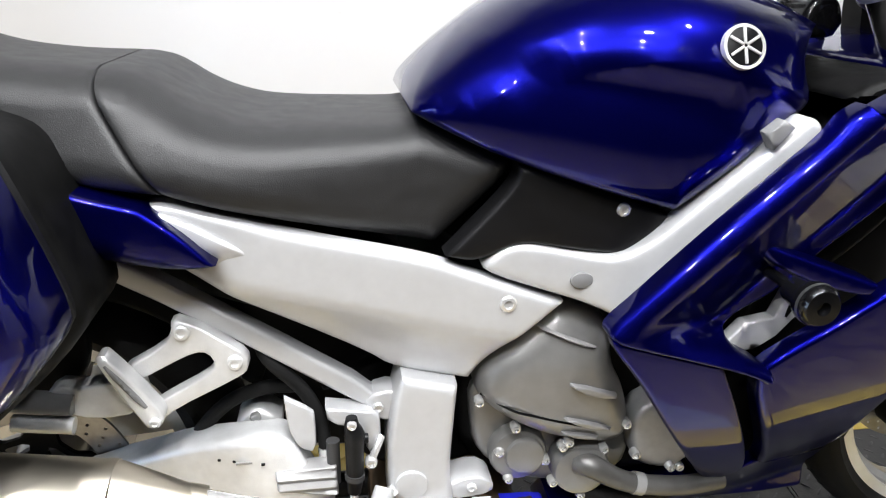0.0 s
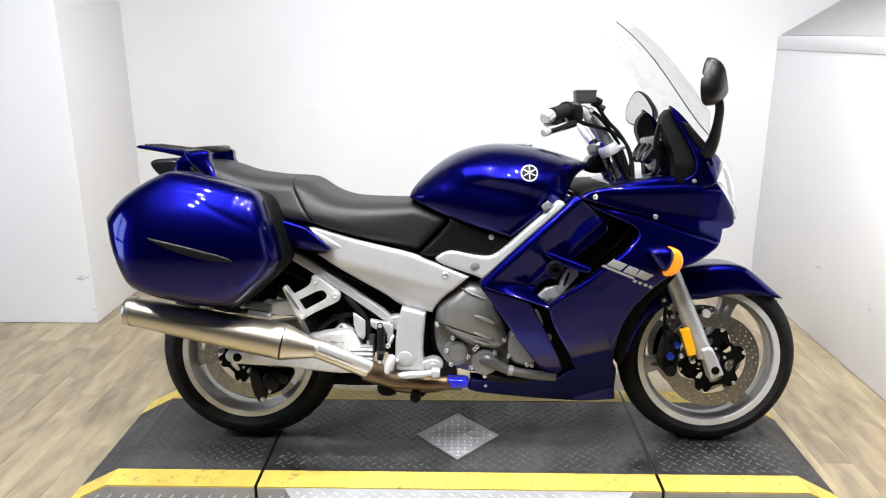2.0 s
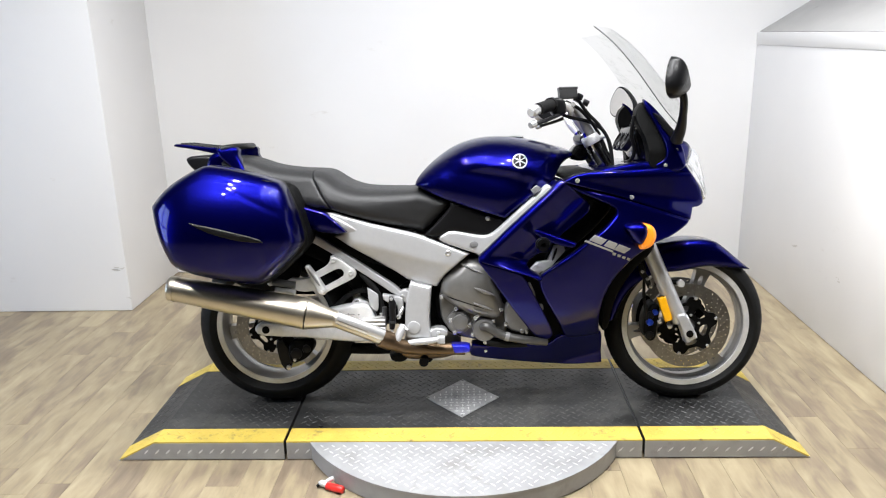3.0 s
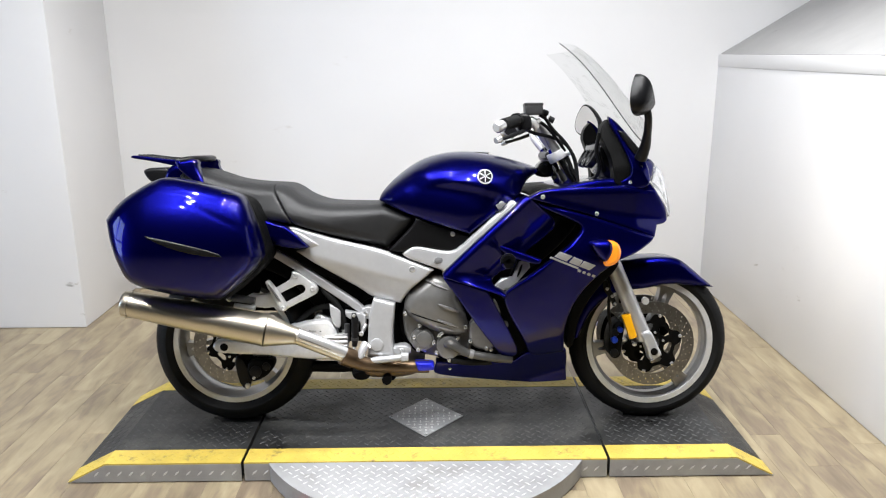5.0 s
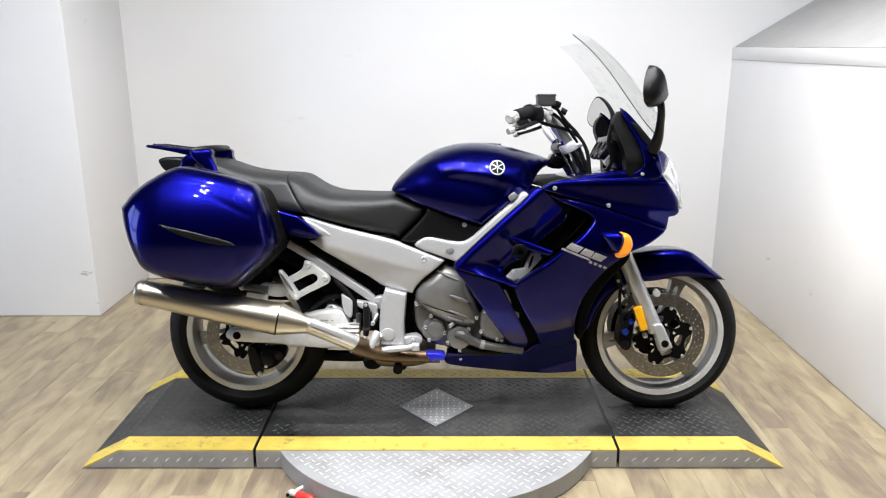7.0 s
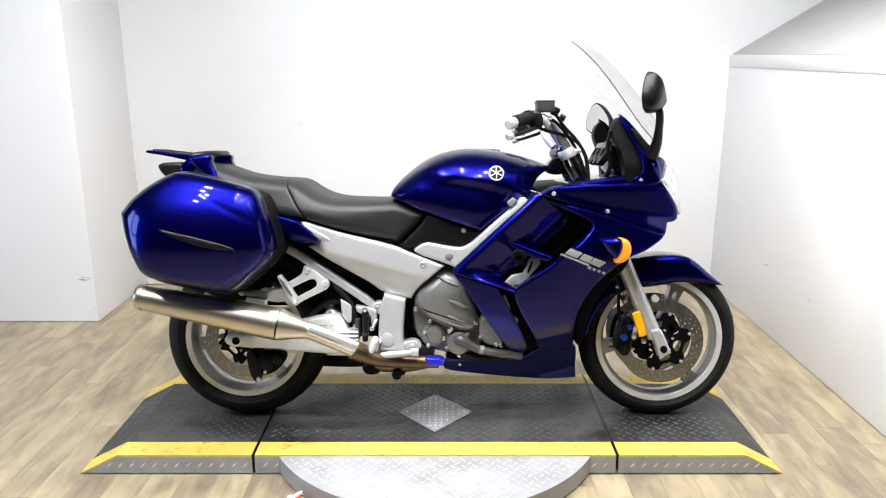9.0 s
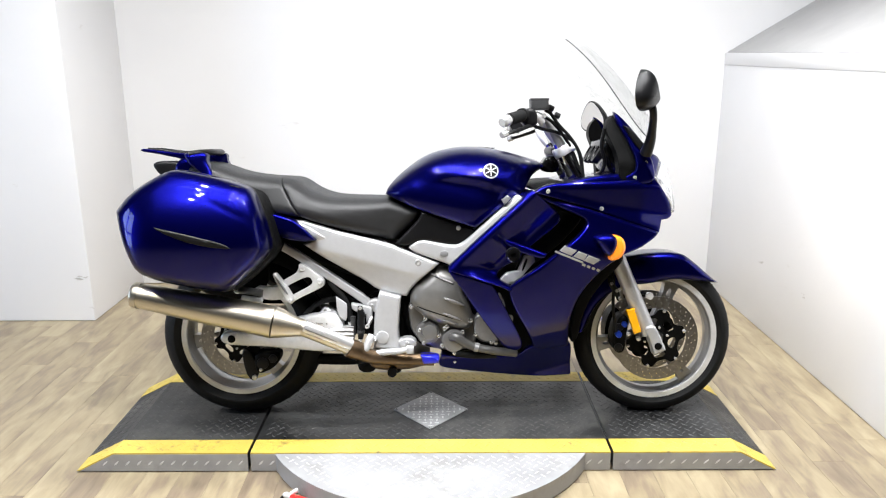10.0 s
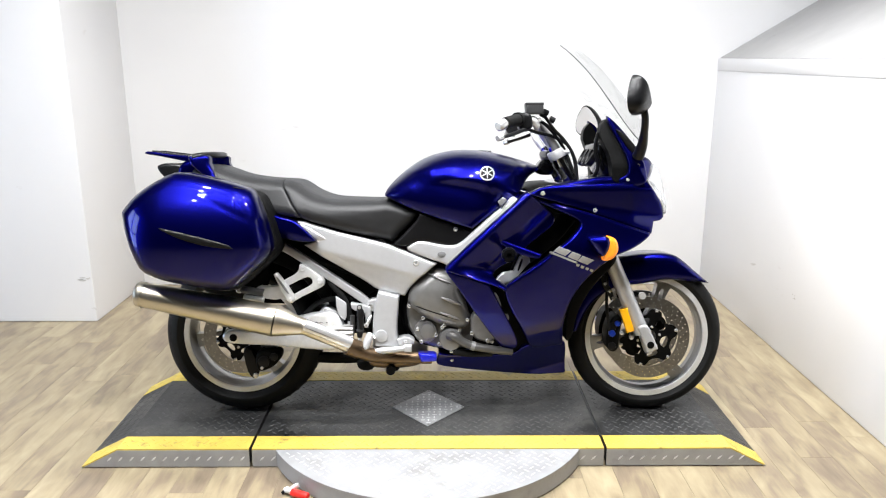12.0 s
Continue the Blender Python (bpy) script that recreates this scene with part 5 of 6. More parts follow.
bmesh.ops.solidify(scr, geom=scr.faces[:], thickness=0.003)
screen = part("windscreen", scr, CLEAR, bike, "clear windscreen")
screen.visible_shadow = False
part("screen_edge", tube(rim_line[:17], 0.0019, 6, 1), DARKGREY, screen, "dark polished screen edge")

# instruments
pod = part("instrument_pod", shell([(1.335, 0.90), (1.305, 0.985), (1.315, 1.020), (1.36, 1.03), (1.40, 0.98), (1.38, 0.88)], flat(0.12), 0.03, both=True, step=0.02), PIANO, bike, "black instrument pod")
for y in (-0.075, 0.0, 0.075):
    part("gauge", move(lathe([(0, -0.004), (0.029, -0.004), (0.031, -0.010), (0.036, -0.010), (0.038, 0.0), (0.036, 0.012)], 32, closed=False), Matrix.Translation((1.304, y, 0.965)) @ pose(0, 0, 0, 0, 0, -90) @ pose(0, 0, 0, -28, 0, 0)), MATTE, pod, "round instrument bezel")
part("inner_trim", tube([(1.290, -0.02, 0.885), (1.305, -0.12, 0.90), (1.312, -0.14, 0.94), (1.298, -0.15, 0.99), (1.306, -0.16, 1.05)], 0.007, 10), MATTE, bike, "black instrument trim")

# fork, fender, brakes
for side in (-1, 1):
    leg = part("fork_leg", tube([(1.172, side * 0.108, 0.972), (1.38, side * 0.108, 0.575)], 0.0250, 24, 1), CHROME, bike, "chrome fork tube")
    part("lower_leg", tube([(1.370, side * 0.108, 0.600), (1.378, side * 0.108, 0.583), (1.484, side * 0.110, 0.345), (1.492, side * 0.110, 0.328)], [0.027, 0.0285, 0.0275, 0.026], 28, 3), SILVER, leg, "silver fork lower leg")
    foot_ = part("fork_foot", shell([(1.466, 0.352), (1.505, 0.360), (1.520, 0.333), (1.549, 0.268), (1.549, 0.268), (1.508, 0.248), (1.508, 0.248), (1.484, 0.318)], flat(0.146), 0.008, 0.010, 0.05, rounds=1, step=0.01), SILVER, leg, "silver axle clamp")
    if side > 0:
        foot_.data.transform(Matrix.Diagonal((1, -1, 1, 1)))
        foot_.data.flip_normals()
    # Black stub drawn for the dark bore of the hollow axle.
    part("axle_end", move(knob(0.013, 0.006, 0.001, 24), Matrix.Translation((1.518, side * 0.146 + 0.003, 0.284))), DARK, leg, "dark hollow axle")
    caliper = part("front_caliper", shell([(1.372, 0.255), (1.362, 0.300), (1.378, 0.370), (1.405, 0.392), (1.424, 0.37), (1.412, 0.300), (1.412, 0.262), (1.395, 0.245)], flat(0.112), 0.012, 0.014, 0.085), DARK, bike, "black front brake caliper")
    for x, z in ((1.385, 0.272), (1.385, 0.345)):
        part("caliper_piston", move(knob(0.015, 0.006, 0.003, 20), Matrix.Translation((x, -0.110, z))), MATTE, caliper)
    part("bleed_nipple", move(knob(0.010, 0.018, 0.003, 12), Matrix.Translation((1.402, -0.110, 0.358))), BLUE_ANODISED, caliper, "blue brake fitting")
    part("bleed_nipple", move(knob(0.012, 0.020, 0.003, 12), Matrix.Translation((1.382, -0.110, 0.322))), BLUE_ANODISED, caliper, "blue brake fitting")
    part("caliper_bolt", move(knob(0.009, 0.008, 0.002, 12), Matrix.Translation((1.455, -0.112, 0.305))), BOLT, caliper)
    part("caliper_bolt", move(knob(0.0075, 0.010, 0.002, 12), Matrix.Translation((1.418, -0.112, 0.322))), BOLT, caliper)
    if side > 0:
        for o in [caliper] + list(caliper.children):
            o.data.transform(Matrix.Diagonal((1, -1, 1, 1)))
            o.data.flip_normals()
part("fork_reflector", shell([(1.404, 0.412), (1.404, 0.412), (1.431, 0.420), (1.431, 0.420), (1.459, 0.335), (1.459, 0.335), (1.433, 0.327), (1.433, 0.327)], flat(0.143), 0.003, 0.003, 0.02, rounds=1), REFLEX, bike, "amber side reflector")
part("brake_hose", tube([(1.375, -0.115, 0.33), (1.36, -0.12, 0.42), (1.36, -0.11, 0.52), (1.33, -0.09, 0.62)], 0.006, 10), RUBBER, bike, "black brake hose")
part("hose_joint", tube([(1.345, -0.118, 0.535), (1.352, -0.122, 0.505), (1.368, -0.124, 0.478), (1.380, -0.122, 0.448)], [0.009, 0.011, 0.010, 0.008], 10), RUBBER, bike, "black brake hose joint")
for x, z in ((1.350, 0.508), (1.368, 0.482), (1.380, 0.455)):
    bolt(x, z, 0.132, 0.0065, 0.006)
part("fork_brace_bolt", tube([(1.488, -0.115, 0.462), (1.488, -0.128, 0.462)], 0.013, 16, 1), ALLOY, bike)
part("fender_bracket", tube([(1.40, -0.105, 0.46), (1.455, -0.105, 0.465), (1.50, -0.098, 0.46)], 0.009, 10), DARK, bike, "black fender bracket")


def fender_width(x, z):
    r = np.hypot(x - FORE[0], z - FORE[2])
    return 0.078 - 0.5 * np.maximum(0, r - 0.285) ** 1.0 * 0.3


part("front_fender", shell([(1.30, 0.515), (1.40, 0.588), (1.50, 0.610), (1.615, 0.609), (1.660, 0.578), (1.710, 0.533), (1.757, 0.496), (1.757, 0.496), (1.66, 0.505), (1.58, 0.512), (1.50, 0.492), (1.42, 0.49), (1.36, 0.46), (1.30, 0.40), (1.262, 0.30), (1.240, 0.32), (1.245, 0.41)], fender_width, 0.022, 0.028, both=True), BLUE, bike, "glossy blue front fender")
part("wheel_arch_liner", shell([(1.20, 0.30), (1.215, 0.45), (1.28, 0.56), (1.36, 0.63), (1.40, 0.60), (1.30, 0.50), (1.245, 0.40), (1.23, 0.30)], flat(0.15), 0.01, both=True, step=0.02), DARK, bike, "black inner panel behind the wheel")

# handlebars and controls
part("top_yoke", shell([(1.130, 0.978), (1.145, 0.992), (1.200, 0.975), (1.192, 0.955), (1.140, 0.960)], flat(0.09), 0.006, both=True), DARKGREY, bike, "dark top yoke")
for side in (-1, 1):
    part("yoke_clamp", move(lathe([(0.023, -0.016), (0.031, -0.016), (0.033, -0.012), (0.033, 0.012), (0.031, 0.016), (0.023, 0.016)], 28), Matrix.Translation((1.170, side * 0.108, 0.974)) @ pose(0, 0, 0, 0, -27.7, 0) @ pose(0, 0, 0, 90, 0, 0)), ALLOY, bike, "silver fork clamp")
    part("clamp_ear", tube([(1.170, side * 0.125, 0.975), (1.215, side * 0.118, 0.985)], [0.012, 0.009], 12, 1), ALLOY, bike)
    part("fork_cap", move(lathe([(0, 0.022), (0.014, 0.022), (0.020, 0.016), (0.022, -0.01)], 24, closed=False), Matrix.Translation((1.163, side * 0.108, 0.988)) @ pose(0, 0, 0, 0, -27.7, 0) @ pose(0, 0, 0, 90, 0, 0)), CHROME, bike, "chrome fork cap")
part("ignition_block", shell([(1.10, 0.900), (1.12, 0.955), (1.165, 0.955), (1.175, 0.895)], flat(0.05), 0.015, both=True, step=0.02), PIANO, bike, "black ignition block")
for side in (-1, 1):
    turn = 0.0 if side < 0 else 0.085
    bar = part("handlebar", tube([(1.165, side * 0.105, 0.985), (1.120, side * 0.115, 1.040), (1.082 + turn * 0.4, side * 0.150, 1.082), (1.04 + turn * 0.7, side * 0.215, 1.095), (0.985 + turn, side * 0.295, 1.081), (0.955 + turn, side * 0.335, 1.071)], [0.017, 0.014, 0.012, 0.0115, 0.011, 0.011], 16), ALLOY, bike, "silver handlebar")
    part("riser", tube([(1.175, side * 0.108, 0.975), (1.130, side * 0.118, 1.045), (1.098, side * 0.135, 1.085)], [0.024, 0.019, 0.016], 14, 4, 0.8), LIGHTGREY, bar, "cast grey riser")
    part("grip", tube([(1.014 + turn, side * 0.26, 1.088), (0.965 + turn, side * 0.325, 1.072)], [0.0195, 0.0205], 24, 1), RUBBER, bar, "black rubber grip")
    part("grip_flange", tube([(1.018 + turn, side * 0.25, 1.090), (1.010 + turn, side * 0.262, 1.088)], 0.0235, 24, 1), RUBBER, bar)
    part("bar_end", tube([(0.964 + turn, side * 0.327, 1.0715), (0.960 + turn, side * 0.332, 1.070), (0.944 + turn, side * 0.353, 1.0635), (0.939 + turn, side * 0.360, 1.0615)], [0.015, 0.0185, 0.0180, 0.0125], 24, 1), BOLT, bar, "silver bar end weight")
    part("switch_box", shell([(1.018, 1.058), (1.008, 1.098), (1.030, 1.115), (1.062, 1.108), (1.068, 1.062), (1.04, 1.048)], flat(0.255), 0.012, 0.014, 0.06, step=0.01), MATTE, bar, "black switch housing")
    if side > 0:
        bar.children[-1].data.transform(Matrix.Diagonal((1, -1, 1, 1)))
        bar.children[-1].data.flip_normals()
    lever = part("lever", tube([(1.06 + turn, side * 0.22, 1.066), (1.02 + turn, side * 0.27, 1.048), (0.98 + turn, side * 0.325, 1.034), (0.95 + turn, side * 0.352, 1.026)], [0.010, 0.009, 0.0085, 0.009], 12, 5, 0.7), MATTE, bar, "black hand lever")
    part("lever_tip", tube([(0.954 + turn, side * 0.348, 1.028), (0.938 + turn, side * 0.360, 1.022)], [0.011, 0.010], 14, 1), BOLT, bar, "silver lever tip")
    part("lever_pivot", tube([(1.10 + turn, side * 0.185, 1.115), (1.12 + turn, side * 0.185, 1.105)], 0.012, 12, 1), MATTE, bar)
part("clamp_bolts", tube([(1.062, -0.205, 1.078), (1.085, -0.19, 1.075), (1.085, -0.185, 1.055)], 0.009, 10), ALLOY, bike, "cast lever clamp")
perch = part("lever_perch", tube([(1.052, -0.212, 1.092), (1.072, -0.204, 1.086), (1.088, -0.198, 1.066)], [0.012, 0.015, 0.011], 14, 4), ALLOY, bike, "cast silver lever perch")
part("perch_bolt", tube([(1.060, -0.222, 1.076), (1.062, -0.206, 1.076)], 0.008, 12, 1), BOLT, perch)
part("perch_bolt", tube([(1.092, -0.214, 1.090), (1.092, -0.198, 1.088)], 0.0075, 12, 1), BOLT, perch)
part("banjo_bolt", tube([(1.108, -0.20, 1.118), (1.122, -0.195, 1.112)], 0.011, 12, 1), MATTE, perch, "black hose union")
part("kill_lever", tube([(1.00, -0.27, 1.045), (0.998, -0.27, 1.030)], 0.005, 8, 1), BOLT, bike)
res = part("brake_reservoir", shell([(1.047, 1.108), (1.047, 1.108), (1.045, 1.141), (1.045, 1.141), (1.104, 1.145), (1.104, 1.145), (1.106, 1.110), (1.106, 1.110)], flat(0.225), 0.003, 0.004, 0.055, rounds=1), DARKGREY, bike, "dark grey square brake fluid reservoir")
part("reservoir_lid", box(1.044, 1.106, -0.226, -0.168, 1.139, 1.147, 0.002), DARKGREY, res, "reservoir lid")
for pts in ([(1.07, -0.19, 1.10), (1.12, -0.17, 1.075), (1.165, -0.14, 1.03), (1.20, -0.12, 0.98), (1.235, -0.11, 0.90)], [(1.03, -0.24, 1.07), (1.08, -0.19, 1.050), (1.15, -0.14, 1.035), (1.205, -0.125, 1.005), (1.232, -0.12, 0.95), (1.238, -0.11, 0.88)], [(1.11, -0.18, 1.11), (1.15, -0.16, 1.06), (1.19, -0.15, 1.02), (1.228, -0.14, 0.96), (1.242, -0.13, 0.88)]):
    part("cable", tube(pts, 0.0058, 10), RUBBER, bike, "black control cable")

# mirrors
def mirror():
    face = [(1.1 * x, 1.12 * z) for x, z in [(-0.070, -0.020), (-0.056, 0.026), (-0.018, 0.064), (0.018, 0.050), (0.055, 0.014), (0.072, -0.018), (0.062, -0.046), (0.0, -0.056), (-0.052, -0.048)]]
    m = part("mirror", move(shell(face, flat(0.050), 0.052, 0.048, 0.050, step=0.006), Matrix.Translation((1.371, -0.38, 1.155)) @ pose(0, 0, 0, 0, 0, 60)), MATTE, bike, "black mirror housing")
    bits = [
        part("mirror_glass", move(plate([(x * 0.92, z * 0.92) for x, z in face], 0.0005, 0.003, (), 2), Matrix.Translation((1.371, -0.38, 1.155)) @ pose(0, 0, 0, 0, 0, 60)), MIRROR, m, "mirror glass"),
        part("mirror_stalk", tube([(1.402, -0.37, 1.125), (1.414, -0.36, 1.090), (1.425, -0.315, 1.045), (1.432, -0.27, 1.005), (1.428, -0.235, 0.965)], [0.012, 0.012, 0.013, 0.017, 0.021], 14), MATTE, m, "black mirror stalk"),
        part("mirror_base", shell([(1.355, 1.058), (1.355, 1.058), (1.378, 1.050), (1.448, 0.975), (1.440, 0.952), (1.40, 0.985)], flat(0.222), 0.008, 0.010, 0.03, rounds=1), MATTE, m, "black mirror base"),
    ]
    return m, bits


m1, bits1 = mirror()
m2 = mirrored(m1)
m2.location.z = -0.042
for p in bits1:
    mirrored(p, m2)

# tail: carrier, grab rails, light
part("luggage_carrier", shell([(-0.312, 0.982), (-0.312, 0.982), (-0.300, 0.986), (-0.20, 0.972), (-0.115, 0.966), (-0.10, 0.945), (-0.115, 0.935), (-0.165, 0.949), (-0.25, 0.966), (-0.315, 0.975)], lambda x, z: np.interp(x, [-0.32, -0.2, -0.1], [0.075, 0.085, 0.10]), 0.006, both=True, rounds=1), BLUE, bike, "blue luggage carrier plate")
for y in (-0.06, -0.02, 0.02, 0.06):
    part("carrier_strip", tube([(-0.29, y, 0.985), (-0.21, y, 0.975), (-0.15, y, 0.969)], 0.004, 8), MATTE, bike, "black rubber strip")
part("tail_body", shell([(-0.180, 0.952), (-0.105, 0.955), (-0.06, 0.90), (0.0, 0.84), (-0.05, 0.80), (-0.18, 0.83), (-0.20, 0.88)], flat(0.105), 0.02, both=True), BLUE, bike, "blue tail body")
part("tail_light", shell([(-0.268, 0.926), (-0.262, 0.936), (-0.235, 0.943), (-0.16, 0.940), (-0.16, 0.875), (-0.20, 0.872), (-0.245, 0.892)], flat(0.095), 0.012, both=True), MATTE, bike, "dark tail light housing")
grab = part("grab_rail", shell([(-0.143, 0.971), (-0.114, 0.966), (-0.073, 0.973), (-0.058, 0.962), (-0.063, 0.945), (-0.05, 0.92), (-0.022, 0.865), (-0.043, 0.858), (-0.067, 0.889), (-0.107, 0.918), (-0.129, 0.939)], lambda x, z: np.interp(z, [0.84, 0.90, 0.98], [0.168, 0.155, 0.145]), 0.012, 0.014, 0.04), BLUE, bike, "glossy blue grab rail")
mirrored(grab)
part("grab_bridge", tube([(-0.125, -0.135, 0.964), (-0.092, -0.118, 0.970), (-0.070, -0.06, 0.972), (-0.066, 0.0, 0.972), (-0.070, 0.06, 0.972), (-0.092, 0.118, 0.970), (-0.125, 0.135, 0.964)], 0.016, 14, 6, 0.7), MATTE, bike, "black grab handle behind the pillion seat")


# ---- lift platform ----
RAMP = thing("lift_platform", "black motorcycle lift platform with yellow edges", "platform")
Y0, Y1, XL, XR, SL, SR, KL, KR = -0.33, 0.32, -1.165, 1.206, -0.578, 0.646, -1.035, 1.078
STRIP = 0.088


def tread(x0, x1, y0, y1, height, keep=None, pitch=0.027, size=0.0135, tall=0.0016, slant=45, half=0.0034):
    """Raised lozenges of tread plate, crosswise in turn on a slanting grid, on a surface at height(x)."""
    verts, faces = [], []
    reach = int(((x1 - x0) + (y1 - y0)) / pitch) + 2
    along = Matrix.Rotation(radians(slant), 2)
    for i in range(-reach, reach):
        for j in range(-reach, reach):
            spot = along @ Vector((i * pitch, j * pitch))
            cx, cy = (x0 + x1) / 2 + spot.x, (y0 + y1) / 2 + spot.y
            if not (x0 + size < cx < x1 - size and y0 + size * 0.7 < cy < y1 - size * 0.7) or keep and not keep(cx, cy):
                continue
            a = radians(slant + 90 * ((i + j) % 2))
            ca, sa = math.cos(a), math.sin(a)
            n = len(verts)
            for u, v, h in ((-size, 0, 0), (-0.3 * size, -half, 0), (0.3 * size, -half, 0), (size, 0, 0), (0.3 * size, half, 0), (-0.3 * size, half, 0), (-0.45 * size, 0, tall), (0.45 * size, 0, tall)):
                x, y = cx + u * ca - v * sa, cy + u * sa + v * ca
                verts.append((x, y, height(x) + h - 0.0001))
            faces += [(n, n + 1, n + 6), (n + 1, n + 2, n + 7, n + 6), (n + 2, n + 3, n + 7), (n + 3, n + 4, n + 7), (n + 4, n + 5, n + 6, n + 7), (n + 5, n, n + 6)]
    me = bpy.data.meshes.new("tmp")
    me.from_pydata(verts, [], faces)
    bm = bmesh.new()
    bm.from_mesh(me)
    bpy.data.meshes.remove(me)
    return bm


def deck_height(x):
    return float(np.interp(x, [XL, KL, KR, XR], [0.003, LIFT, LIFT, 0.003]))


def deck(name, x0, x1, parent, label):
    xs = [x0] + [k for k in (KL, KR) if x0 < k < x1] + [x1]
    line = [(x, deck_height(x)) for x in xs]
    under = [(x1, 0.012 if x1 < XR - 0.01 else 0.0), (x0, 0.012 if x0 > XL + 0.01 else 0.0)]
    ob = part(name, plate(line[::-1] + under[::-1], Y0 + 0.006, Y1 - 0.006, (), 0), DECK, parent, label, smooth=False)
    for y0, y1 in ((Y0, Y0 + STRIP), (Y1 - STRIP, Y1)):
        up = [(x, z + 0.0015) for x, z in line]
        down = [(x, z - 0.006) for x, z in line]
        part("edge_strip", plate(up[::-1] + down, y0, y1, (), 0), YELLOW, ob, "worn yellow painted edge", smooth=False)
        tagged(part("edge_tread", tread(x0, x1, y0 + 0.004, y1 - 0.004, lambda x: deck_height(x) + 0.0015), YELLOW, ob, smooth=False), kind="stuff")
    tagged(part("deck_tread", tread(x0 + 0.008, x1 - 0.008, Y0 + STRIP, Y1 - STRIP, deck_height, lambda x, y: abs(x - 0.031) / 0.142 + abs(y + 0.018) / 0.156 > 1.02), DECKBUMP, ob, smooth=False), kind="stuff")
    for y, s in ((Y0, 1), (Y1, -1)):
        skirt = plate([(x, z - 0.004) for x, z in line][::-1] + [(x0, 0.004), (x1, 0.004)], y - 0.001 if s > 0 else y - 0.004, y + 0.004 if s > 0 else y + 0.001, (), 0)
        part("side_skirt", skirt, TREAD, ob, "bare aluminium tread plate side", smooth=False)
    bumps = tread(x0 + 0.01, x1 - 0.01, 0.010, LIFT - 0.012, lambda x: 0.0, lambda x, y: y < deck_height(x) - 0.014)
    move(bumps, Matrix.Translation((0, Y0 - 0.001, 0)) @ pose(0, 0, 0, 90, 0, 0))
    tagged(part("skirt_tread", bumps, TREADTOP, ob, smooth=False), kind="stuff")
    return ob


deck("end_ramp", XL, SL - 0.005, RAMP, "black sloping end ramp")
deck("middle_deck", SL + 0.005, SR - 0.005, RAMP, "black middle deck")
deck("end_ramp", SR + 0.005, XR, RAMP, "black sloping end ramp")
part("hinge_strip", box(SR - 0.004, SR + 0.002, Y0 + STRIP, Y1, LIFT - 0.01, LIFT + 0.002, 0.001), DARKGREY, RAMP, "bare metal hinge edge")
CX, CY, CR = 0.033, -0.053, 0.592
arc = [(CX + CR * math.cos(a), CY + CR * math.sin(a)) for a in np.linspace(radians(180 + 28), radians(360 - 28), 48)]
disc_ = part("half_round_plate", move(plate(arc, -LIFT + 0.002, -LIFT + 0.010, (), 0), pose(0, 0, 0, -90, 0, 0)), TREAD, RAMP, "bare aluminium half-round tread plate", smooth=False)
wall_ = bmesh.new()
ring_ = [[wall_.verts.new((CX + (CR - d) * math.cos(a), CY + (CR - d) * math.sin(a), z)) for d, z in ((0.002, 0.004), (0.002, LIFT - 0.004), (0.008, LIFT - 0.004), (0.008, 0.004))] for a in np.linspace(radians(180 + 27.7), radians(360 - 27.7), 49)]
for a, b in zip(ring_, ring_[1:]):
    for j in range(4):
        wall_.faces.new((a[j], b[j], b[(j + 1) % 4], a[(j + 1) % 4]))
bmesh.ops.recalc_face_normals(wall_, faces=wall_.faces)
part("curved_skirt", wall_, TREAD, disc_, "curved aluminium skirt")
tagged(part("plate_tread", tread(CX - CR, CX + CR, CY - CR, Y0 - 0.004, lambda x: LIFT - 0.002, lambda x, y: math.hypot(x - CX, y - CY) < CR - 0.016, tall=0.0011, half=0.0028), TREADTOP, disc_, smooth=False), kind="stuff")
dia = [(0.031 - 0.139, -0.018), (0.031, -0.018 - 0.152), (0.031 + 0.139, -0.018), (0.031, -0.018 + 0.152)]
dp = part("diamond_plate", move(plate(dia, -LIFT - 0.003, -LIFT + 0.004, (), 0), pose(0, 0, 0, -90, 0, 0)), TREAD, RAMP, "bare aluminium diamond plate", smooth=False)
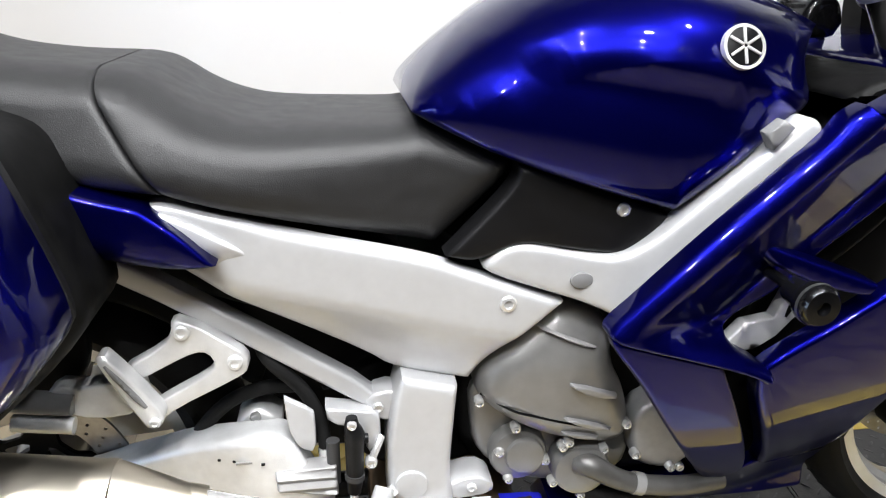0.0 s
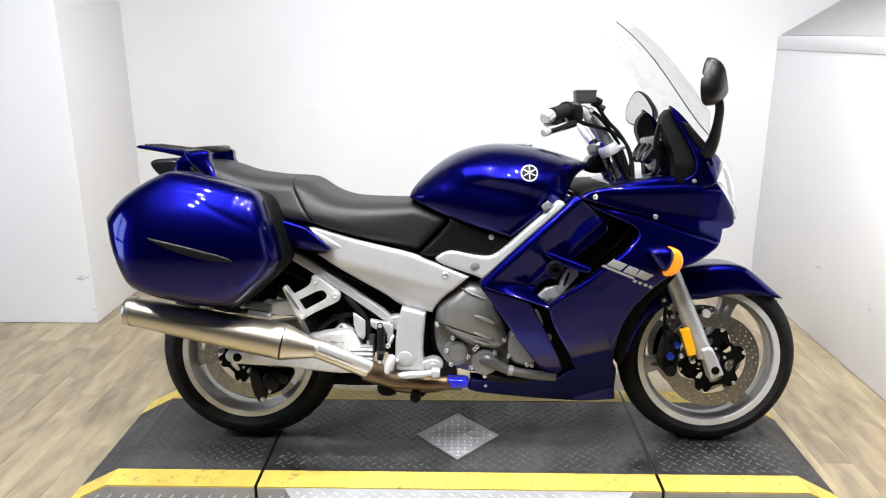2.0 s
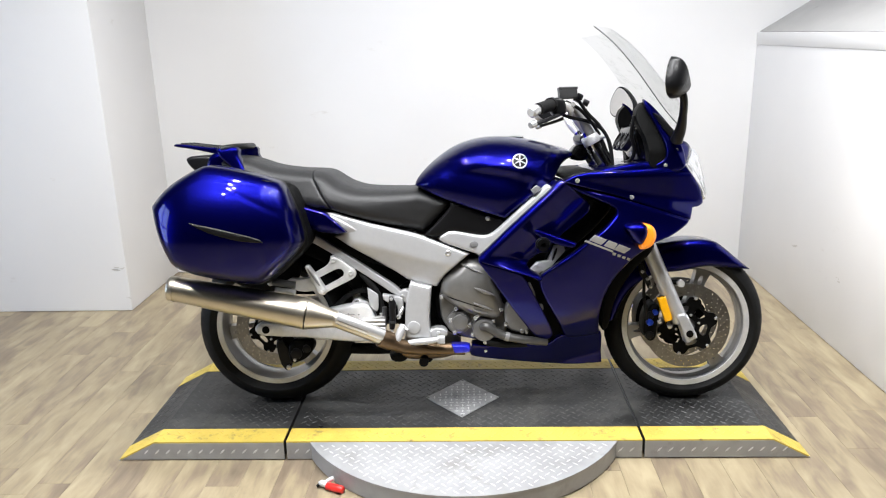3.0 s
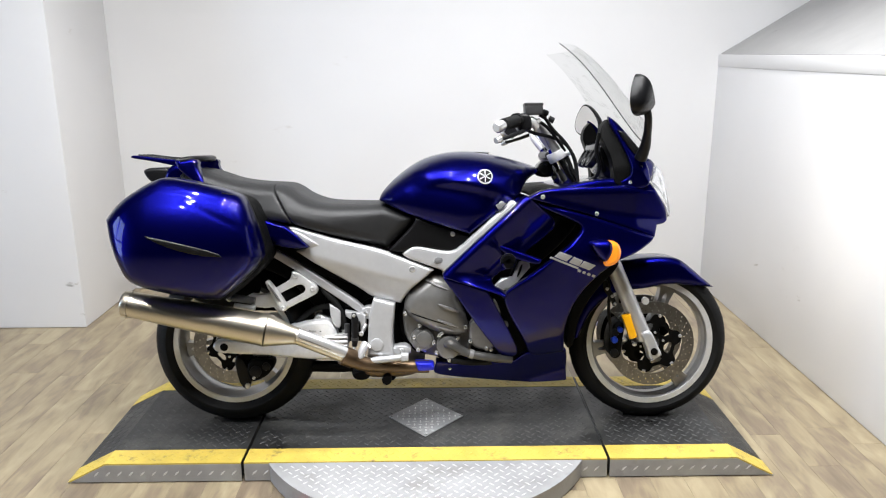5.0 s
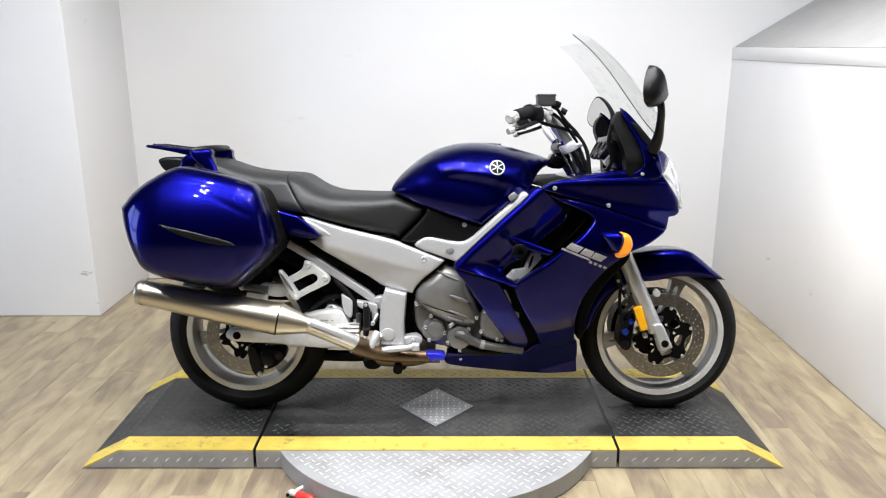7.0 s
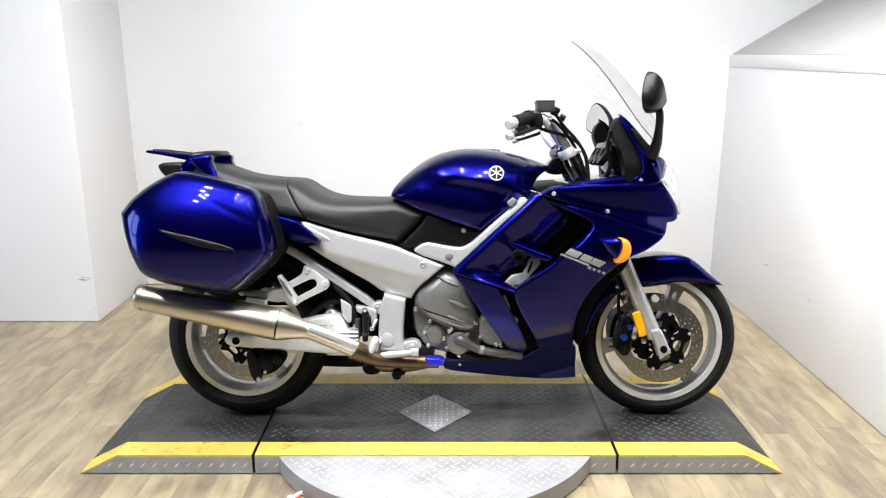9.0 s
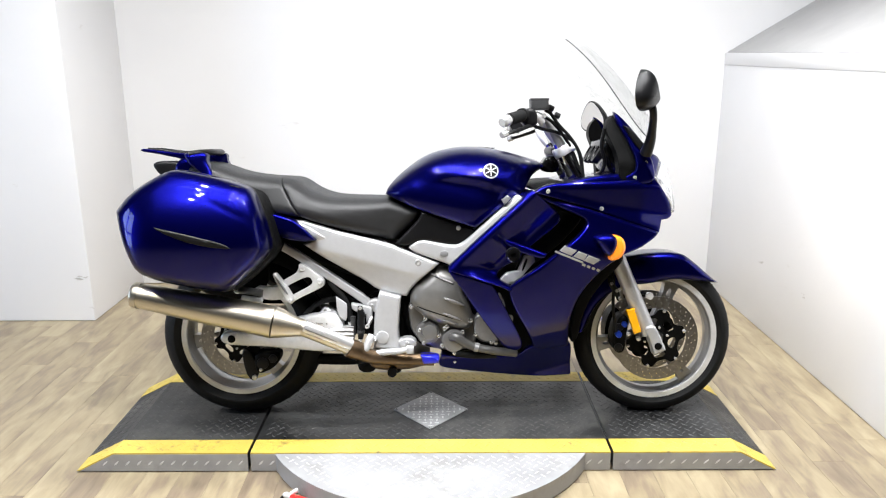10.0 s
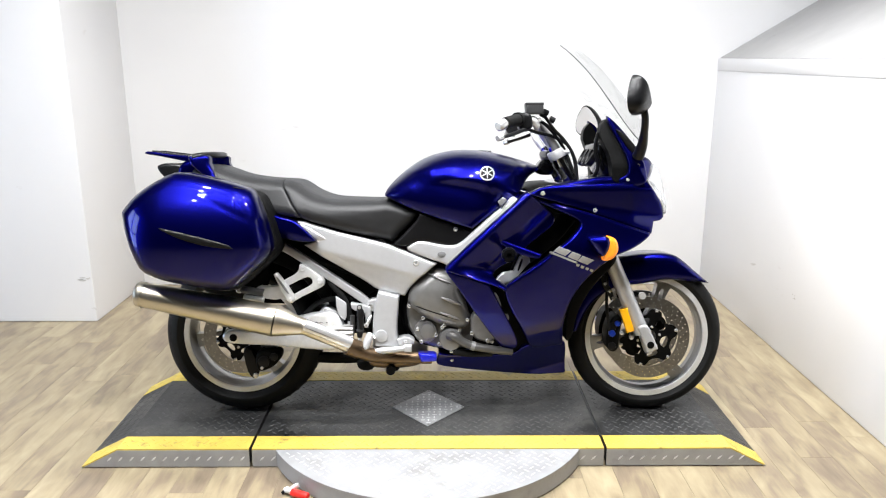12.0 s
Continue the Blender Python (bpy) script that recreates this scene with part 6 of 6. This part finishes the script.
tagged(part("diamond_tread", tread(-0.11, 0.175, -0.175, 0.14, lambda x: LIFT + 0.003, lambda x, y: abs(x - 0.031) / 0.139 + abs(y + 0.018) / 0.152 < 0.88, 0.0215, 0.0112, 0.0011, 0, 0.0034), TREADTOP, dp, smooth=False), kind="stuff")
for x, y in ((-0.098, -0.018), (0.160, -0.018), (0.031, 0.122), (0.031, -0.158)):
    part("rivet", move(lathe([(0, 0.002), (0.003, 0.0015), (0.005, 0)], 12, closed=False), Matrix.Translation((x, y, LIFT + 0.003)) @ pose(0, 0, 0, 90, 0, 0)), BOLT, dp)

coupler = thing("air_coupler", "red plastic air line coupler with a metal clamp on the floor", "coupler", pose(-0.405, -0.506, 0.0, 0, 0, -23))
part("handle", tube([(0.0, 0.0, 0.014), (0.006, 0.0, 0.014), (0.056, 0.0, 0.014), (0.063, 0.0, 0.014)], [0.009, 0.0125, 0.0125, 0.008], 16, 3), RED, coupler, "red plastic grip")
part("clamp", tube([(-0.030, 0.008, 0.010), (-0.018, 0.004, 0.016), (0.002, 0.0, 0.015)], [0.009, 0.011, 0.008], 10), ALLOY, coupler, "grey metal clamp")
part("line", tube([(-0.034, -0.006, 0.006), (-0.026, 0.002, 0.012), (-0.012, 0.016, 0.012)], 0.0055, 8), MATTE, coupler, "black line end")
part("fitting", tube([(-0.010, 0.006, 0.016), (0.002, 0.018, 0.026), (0.012, 0.024, 0.030)], 0.008, 10), ALLOY, coupler, "grey fitting")

# ---- floor planks ----
PW, PL = 0.114, 0.92
rng = random.Random(4)
for i in range(int((RIGHT - (-2.75)) / PW)):
    x = RIGHT - PW * (i + 0.5)
    y = -1.75 + rng.random() * -PL
    while y < BACK:
        lo, hi = max(y, -1.75), min(y + PL, BACK - 0.003)
        if hi - lo > 0.06 and not (x < PILLAR - 0.08 and lo > 1.14):
            me = bpy.data.meshes.new("plank")
            bm = box(-PW / 2 + 0.0003, PW / 2 - 0.0003, -(hi - lo) / 2 + 0.0003, (hi - lo) / 2 - 0.0003, -0.004, 0.0, 0.0004, 1)
            bm.to_mesh(me)
            bm.free()
            me.materials.append(WOOD)
            ob = new("plank", me)
            ob.parent = floor
            ob.location = (x, (lo + hi) / 2, 0.0)
        y += PL
